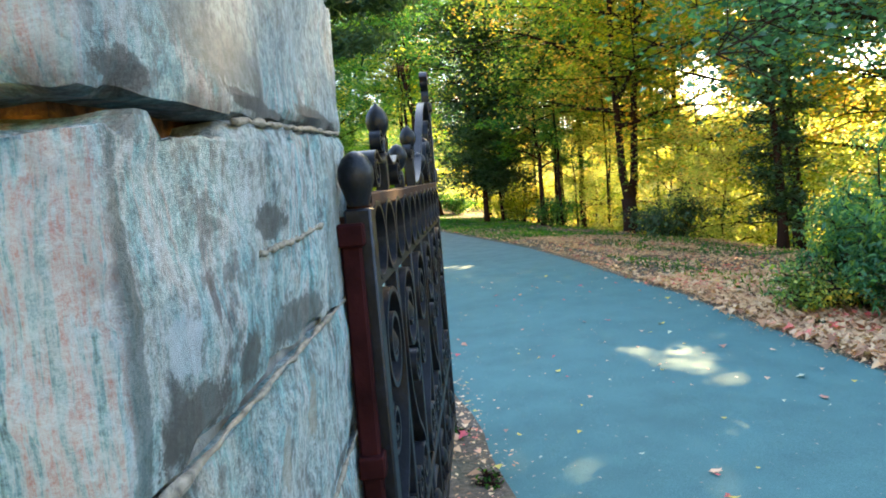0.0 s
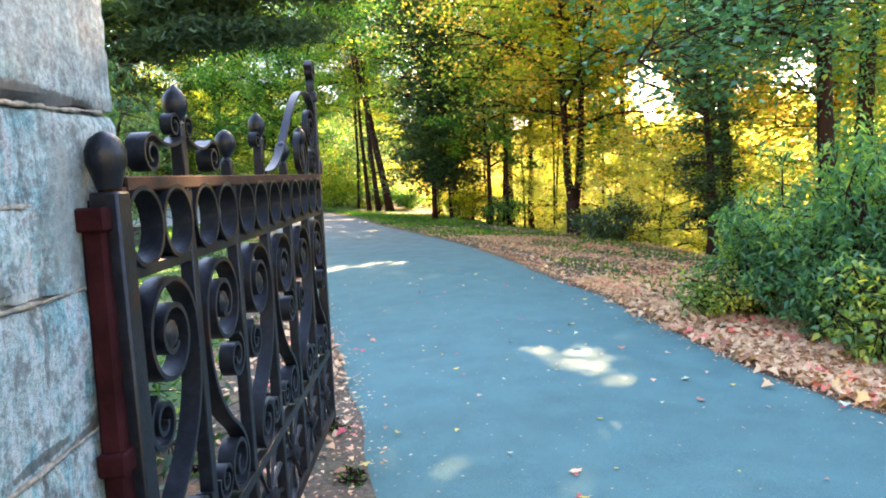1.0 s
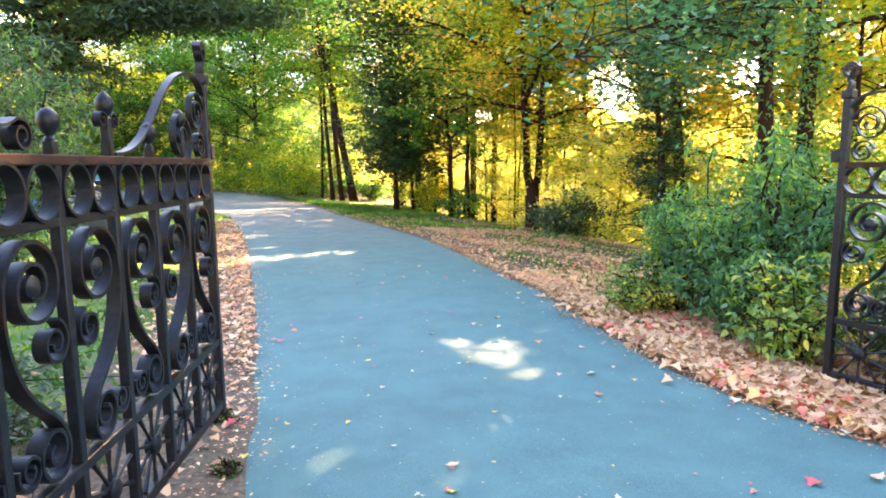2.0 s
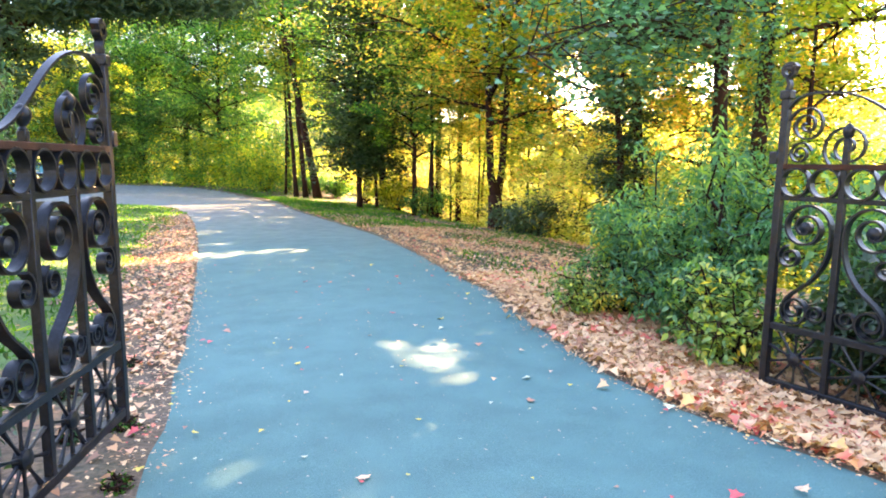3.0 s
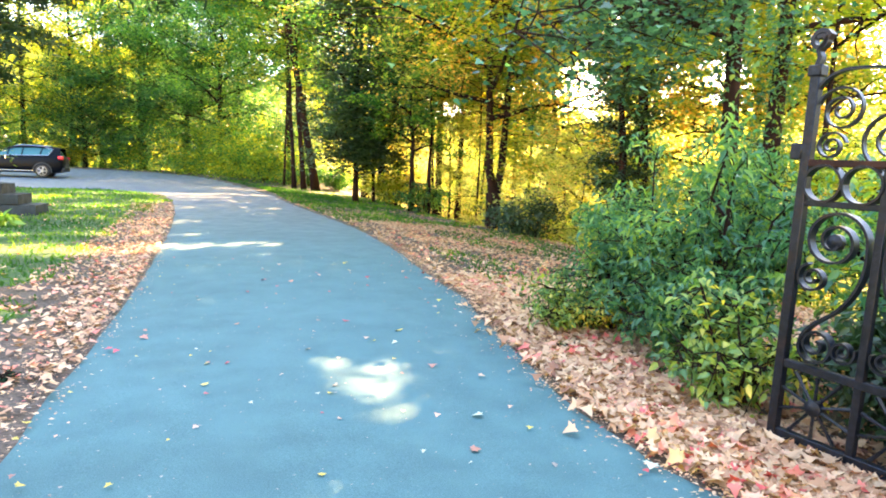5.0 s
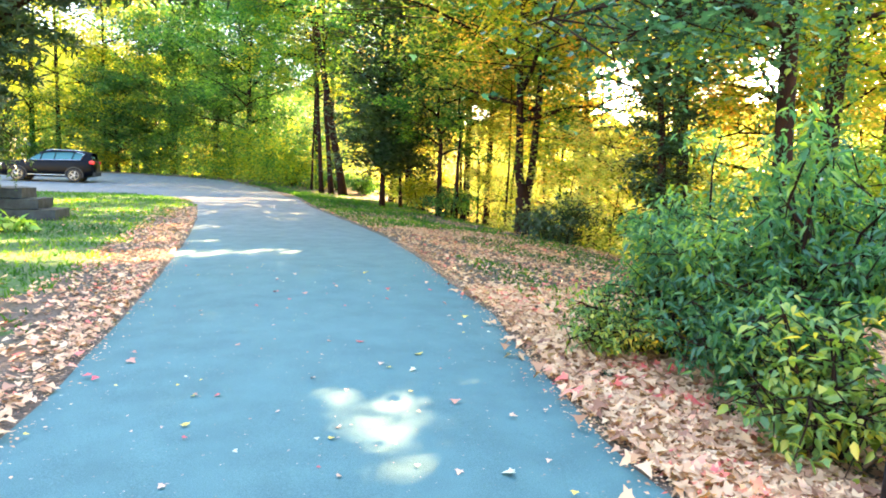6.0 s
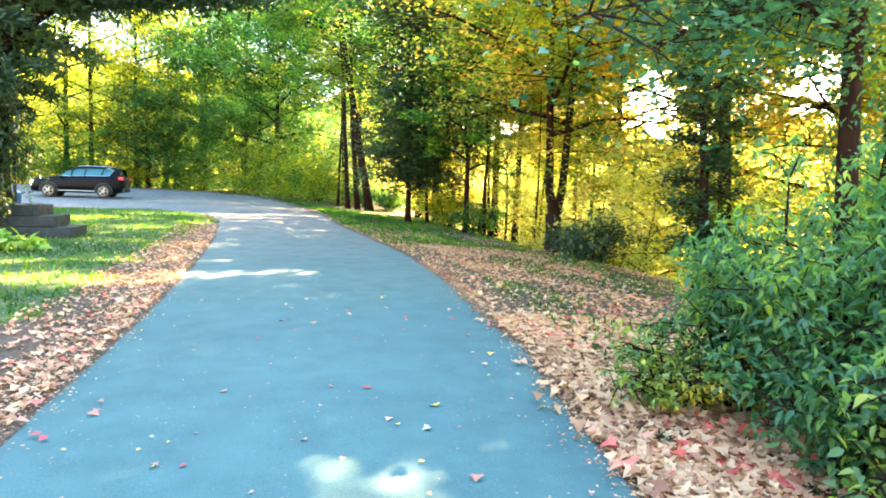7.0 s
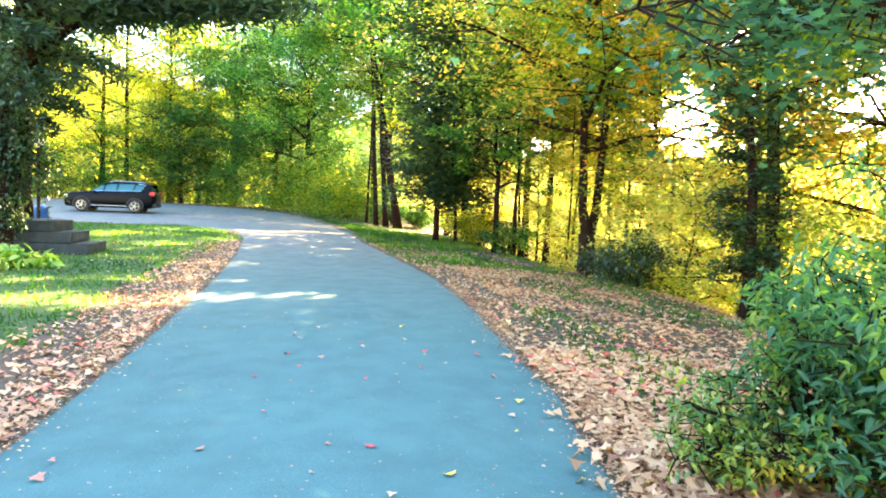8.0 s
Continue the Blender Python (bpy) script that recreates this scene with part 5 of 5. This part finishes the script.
def car(at):
    ob = thing("car", "black crossover car parked side-on on the drive", "car", at)

    def sec(w, z0, belt, top):
        return [(w * 0.86, z0), (w * 0.97, z0 + 0.10), (w, z0 + 0.35), (w * 0.98, belt - 0.1), (w * 0.93, belt), (w * 0.8, top), (0.001, top + 0.02)]
    rows = [(-2.33, sec(0.66, 0.42, 0.74, 0.76)), (-2.27, sec(0.80, 0.28, 0.88, 0.92)), (-1.9, sec(0.90, 0.24, 1.00, 1.05)), (-1.0, sec(0.93, 0.24, 1.10, 1.14)), (0, sec(0.93, 0.24, 1.15, 1.17)),
            (1.2, sec(0.93, 0.24, 1.19, 1.21)), (1.95, sec(0.92, 0.26, 1.22, 1.24)), (2.22, sec(0.88, 0.32, 1.20, 1.22)), (2.33, sec(0.80, 0.40, 1.05, 1.07))]
    part("body", loft(rows).mesh("body", PAINT, True), ob, "glossy black paint")

    def cab(w, z):
        return [(0.86, 1.05), (0.85, 1.09), ((0.85 + w) / 2, (1.09 + z) / 2), (w + 0.03, z - 0.04), (w, z), (0.001, z + 0.015)]
    rows = [(-1.02, cab(0.82, 1.10)), (-0.30, cab(0.70, 1.53)), (0.1, cab(0.68, 1.64)), (1.0, cab(0.68, 1.67)), (1.8, cab(0.68, 1.62)), (2.12, cab(0.70, 1.50)), (2.26, cab(0.76, 1.16))]
    part("cabin_glass", loft(rows).mesh("cabin_glass", GLASS, True), ob, "tinted side and rear glass")
    roof = Build()
    line = [(-0.36, 0.73, 1.555), (0.1, 0.73, 1.685), (1.0, 0.73, 1.725), (1.8, 0.72, 1.685), (2.2, 0.70, 1.60)]
    for x, w, z in line:
        roof.v += [(x, w + 0.02, z - 0.10), (x, w - 0.03, z), (x, 0, z + 0.015), (x, -w + 0.03, z), (x, -w - 0.02, z - 0.10)]
    roof.f = [(k * 5 + i, k * 5 + i + 1, k * 5 + i + 6, k * 5 + i + 5) for k in range(4) for i in range(4)]
    part("roof", roof.mesh("roof", PAINT, True), ob)
    for s in (-1, 1):
        q = [(1.62, s * 0.88, 1.18), (2.24, s * 0.85, 1.18), (2.16, s * 0.73, 1.56), (1.86, s * 0.735, 1.62)]
        part("quarter_panel", Build().add(q + [(x, y - s * 0.02, z) for x, y, z in q], [(0, 1, 2, 3), (7, 6, 5, 4), (0, 4, 5, 1), (1, 5, 6, 2), (2, 6, 7, 3), (3, 7, 4, 0)]).mesh("quarter_panel", PAINT), ob)
        part("roof_rail", Build().tube([(0.0, s * 0.64, 1.67), (0.3, s * 0.64, 1.73), (1.5, s * 0.64, 1.72), (1.8, s * 0.64, 1.65)], 0.018, 6).mesh("roof_rail", CHROME), ob, "bright roof rail")
        part("window_trim", Build().tube([(-0.85, s * 0.89, 1.14), (1.2, s * 0.895, 1.20), (1.62, s * 0.885, 1.21), (1.86, s * 0.76, 1.56), (1.5, s * 0.755, 1.615)], 0.012, 5).mesh("window_trim", CHROME), ob, "bright window trim")
        part("sill_trim", Build().box(-0.9, s * 0.93 - 0.012, 0.34, 0.9, s * 0.93 + 0.012, 0.37, 0.005).mesh("sill_trim", SILL), ob, "bright sill strip")
        part("tail_lamp", Build().box(2.08, s * 0.82 - 0.09, 1.00, 2.36, s * 0.82 + 0.085, 1.18, 0.03).mesh("tail_lamp", RED_LENS), ob, "red tail lamp")
        part("headlight", Build().box(-2.27, s * 0.70 - 0.12, 0.72, -1.95, s * 0.72 + 0.16, 0.88, 0.02).mesh("headlight", CLEAR_LENS), ob, "clear headlight")
        part("mirror", Build().box(-0.78, s * 1.0 - 0.09, 1.02, -0.66, s * 1.0 + 0.08, 1.15, 0.02).mesh("mirror", PAINT), ob)
        for x, z in ((-0.30, 1.08), (0.35, 1.10), (1.2, 1.14)):
            part("pillar_post", Build().tube([(x, s * 0.865, z + 0.04), (x + (0.1 if x < 1 else 0.15), s * 0.72, 1.60)], 0.022, 5).mesh("pillar_post", PAINT), ob)
    tyre = Build().tube([(0, -0.11, 0), (0, -0.09, 0), (0, 0.09, 0), (0, 0.11, 0)], [0.31, 0.35, 0.35, 0.31], 28).mesh("tyre", RUBBER)
    rim = Build().tube([(0, -0.02, 0), (0, 0.02, 0)], [0.07, 0.07], 12)
    for i in range(5):
        for d in (-0.12, 0.12):
            a = 2 * math.pi * i / 5 + d
            rim.tube([(0.05 * math.cos(a), 0, 0.05 * math.sin(a)), (0.23 * math.cos(a), 0, 0.23 * math.sin(a))], [0.022, 0.018], 5)
    rim.strip(spiral(0, 0, 0.235, 0.235, 0, 1.0, 28), 0.06, 0.02)
    rim = rim.mesh("rim", ALLOY)
    for x in (-1.38, 1.33):
        for s in (-1, 1):
            wh = part("wheel", tyre, ob, "black tyre", pose(x, s * 0.84, 0.35))
            part("rim", rim, wh, "bright five-spoke alloy rim", pose(0, s * 0.112, 0))
    arch = [(0.43 * math.cos(a), 0.43 * math.sin(a)) for a in (radians(-18 + 216 * k / 20) for k in range(21))]
    arch = Build().strip(arch, 0.05, 0.07).mesh("wheel_arch", RUBBER)
    for x in (-1.38, 1.33):
        for s in (-1, 1):
            part("wheel_arch", arch, ob, "matt black arch trim", pose(x, s * 0.915, 0.36))
    part("bumper", Build().box(2.2, -0.82, 0.34, 2.37, 0.82, 0.55, 0.03).mesh("bumper", RUBBER), ob, "black rear bumper")
    return ob


car(pose(-7.75, 42.4, rise(42.4) + 0.03, 0, 0, 0))

# ---- fallen leaves and grass ----
rng_f = np.random.default_rng(77)


def litter(name, label, xs, ys, size, shape=STAR8, faces=STAR8_F, up=0.84):
    where = np.array([(x, y, (rise(y) + 0.035 if left_edge(y) < x < right_edge(y) else land(x, y) + 0.012) + rng_f.uniform(0, 0.03)) for x, y in zip(xs, ys)])
    me = scatter(name, where, size * rng_f.uniform(0.45, 1.45, len(where)), FALLEN, rng_f, shape * np.array([1, 1, 1.7]), faces, up)
    return tagged(part(name, me), label, "fallen leaves", kind="stuff")


ys = rng_f.uniform(0.3, 30, 38000)
ys = np.where(rng_f.uniform(size=len(ys)) < 0.6, rng_f.uniform(0.6, 9, len(ys)), ys)
d = rng_f.exponential(1.8, len(ys)) * np.where(ys < 5, 0.45, 1.0)
d = np.where(d > 6.5, rng_f.uniform(0, 6.5, len(d)), d)
d = np.where(rng_f.uniform(size=len(d)) < 0.25, rng_f.uniform(0.5, 6.0, len(d)), d)
d = np.where(rng_f.uniform(size=len(d)) < 0.008, -rng_f.exponential(0.06, len(d)), d)
xs = np.array([right_edge(y) for y in ys]) + 0.0 + d + rng_f.normal(size=len(d)) * 0.045
my = rng_f.uniform(4.5, 18, 9000)
md = rng_f.uniform(0.6, 6.2, len(my)) * np.clip(0.35 + my / 14, 0, 1)
xs, ys, d = np.concatenate([xs, [right_edge(y) for y in my] + md]), np.concatenate([ys, my]), np.concatenate([d, md])
keep = rng_f.uniform(size=len(ys)) < np.clip((27 - ys) / 10, 0.12, 1)
xs, ys, d = xs[keep], ys[keep], d[keep]
weedy = np.array([noise.noise((q * 0.6, y * 0.45, 4.0)) > 0.10 for q, y in zip(d, ys)]) & (d > 0.5) & (ys > 6.0)
keep = (~weedy | (rng_f.uniform(size=len(ys)) < 0.45)) & ((ys > 4.2) | (d < 0.8) | (rng_f.uniform(size=len(ys)) < 0.3))
xs, ys, d = xs[keep], ys[keep], d[keep]
close = (ys < 6.2) & (d < 1.9)
litter("leaf_litter", "drift of tan, pink and red maple leaves at the gate's foot", xs[close], ys[close], 0.070, STAR * np.array([1, 1, 2.2]), STAR_F, 0.7)
litter("leaf_litter", "drift of tan and red maple leaves along the bank", xs[~close], ys[~close], 0.066)
ys = rng_f.uniform(2.2, 22, 7800)
d = rng_f.exponential(0.55, len(ys)) * (0.5 + ys / 9)
xs = np.array([left_edge(y) for y in ys]) + 0.08 - np.minimum(d, 3)
keep = ((d < 1.1) | (rng_f.uniform(size=len(d)) < 0.08)) & (rng_f.uniform(size=len(d)) < np.clip((ys - 3.2) / 4.5, 0.04, 0.85))
xs, ys = xs[keep], ys[keep]
litter("leaf_litter", "drift of tan maple leaves along the lawn's edge", xs, ys, 0.058, STAR8 * np.array([1, 1, 1.1]), STAR8_F, 0.86)

leaf_kinds = []
for k, c in enumerate([(0.42, 0.05, 0.06), (0.46, 0.30, 0.20), (0.50, 0.38, 0.06), (0.40, 0.42, 0.30), (0.33, 0.15, 0.10)]):
    leaf_kinds.append(plain("road_leaf_skin", c, 0.6, 0, 0.3, 30, 0.1))
for k in range(220):
    y = rng_f.uniform(1.5, 11)
    a, b = left_edge(y), right_edge(y)
    x = a + (b - a) * (rng_f.beta(0.75, 0.75))
    sh = STAR * np.array([1, 1, rng_f.uniform(0.8, 2.5)]) * rng_f.choice([rng_f.uniform(0.015, 0.04), rng_f.uniform(0.04, 0.075)], p=[0.75, 0.25])
    ob = part("fallen_leaf", mesh_of("fallen_leaf", sh, STAR_F, leaf_kinds[int(rng_f.integers(0, 5))]), at=pose(x, y, rise(y) + 0.04, rng_f.uniform(-8, 8), rng_f.uniform(-8, 8), rng_f.uniform(0, 360)))
    tagged(ob, "curled maple leaf lying on the asphalt", "leaf", "leaves on the drive")

gx_ = rng_f.uniform(-9, 1.0, 75000)
gy_ = rng_f.uniform(3.0, 29.4, 75000)
ok = np.array([x < lawn_edge(y) + 0.1 * rng_f.normal() for x, y in zip(gx_, gy_)])
bx = rng_f.uniform(0.5, 5.5, 26000)
by = rng_f.uniform(6.5, 34, 26000)
ok2 = np.array([noise.noise((q * 0.6, y * 0.45, 4.0)) > 0.04 - 0.012 * (y - 12) for q, y in zip(bx, by)])
sy = rng_f.uniform(17, 46, 13000)
sd = rng_f.exponential(1.5, len(sy)) + 0.05
by, bx, ok2 = np.concatenate([by, sy]), np.concatenate([bx, sd]), np.concatenate([ok2, sd < 5])
gx_, gy_ = np.concatenate([gx_[ok], np.array([right_edge(y) for y in by[ok2]]) + bx[ok2]]), np.concatenate([gy_[ok], by[ok2]])
where = np.array([(x, y, land(x, y)) for x, y in zip(gx_, gy_)])
flat = rng_f.normal(size=(len(where), 3)) * np.array([1, 1, 0.15])
flat /= np.linalg.norm(flat, axis=1)[:, None]
tagged(part("grass", scatter("grass", where, rng_f.uniform(0.04, 0.10, len(where)) * np.where(where[:, 0] > 3, np.where(where[:, 1] > 17, 1.3, 1.05), 1.0), GRASS, rng_f, BLADE * np.array([3, 1, 1]), OVAL_F, 0.6, flat)), "short green lawn grass", "grass", kind="stuff")

# broken leaves and needles that blur the drive's edges
vy = rng_f.uniform(1.2, 14, 13000)
right = rng_f.uniform(size=len(vy)) < 0.55
vx = np.where(right, [right_edge(y) for y in vy] + rng_f.normal(size=len(vy)) * 0.10 - 0.02, [left_edge(y) for y in vy] + rng_f.normal(size=len(vy)) * 0.12 - 0.04)
sparse = ~right & (rng_f.uniform(size=len(vy)) > np.clip((vy - 2.0) / 5, 0.2, 1))
vx, vy = vx[~sparse], vy[~sparse]
where = np.array([(x, y, (rise(y) + 0.03 if left_edge(y) < x < right_edge(y) else land(x, y) + 0.02)) for x, y in zip(vx, vy)])
tagged(part("leaf_crumbs", scatter("leaf_crumbs", where, rng_f.uniform(0.010, 0.034, len(where)), FALLEN, rng_f, OVAL, OVAL_F, 0.8)), "broken tan leaf bits along the drive's edge", "debris", kind="stuff")

# small pale crumbs of leaf and seed on the asphalt
m = 5200
dy = rng_f.uniform(0.5, 14, m)
dx = np.array([left_edge(y) + (right_edge(y) - left_edge(y)) * q for y, q in zip(dy, np.where(rng_f.uniform(size=m) < 0.3, np.where(rng_f.uniform(size=m) < 0.75, 1 - rng_f.exponential(0.035, m), rng_f.exponential(0.025, m)), rng_f.beta(0.8, 0.8, m)).clip(0, 1))])
where = np.array([(x, y, rise(y) + 0.034 + 0.02 * math.sin(math.pi * (x - left_edge(y)) / (right_edge(y) - left_edge(y))) - 0.016) for x, y in zip(dx, dy)])
crumb = plain("leaf_crumbs", (0.24, 0.21, 0.17), 0.8, 0, 0.5, 40, 0)
tagged(part("leaf_crumbs", scatter("leaf_crumbs", where, rng_f.gamma(1.6, 0.0045, m) + 0.003, crumb, rng_f, OVAL, OVAL_F, 0.85)), "pale crumbs of leaf and seed on asphalt", "debris", kind="stuff")
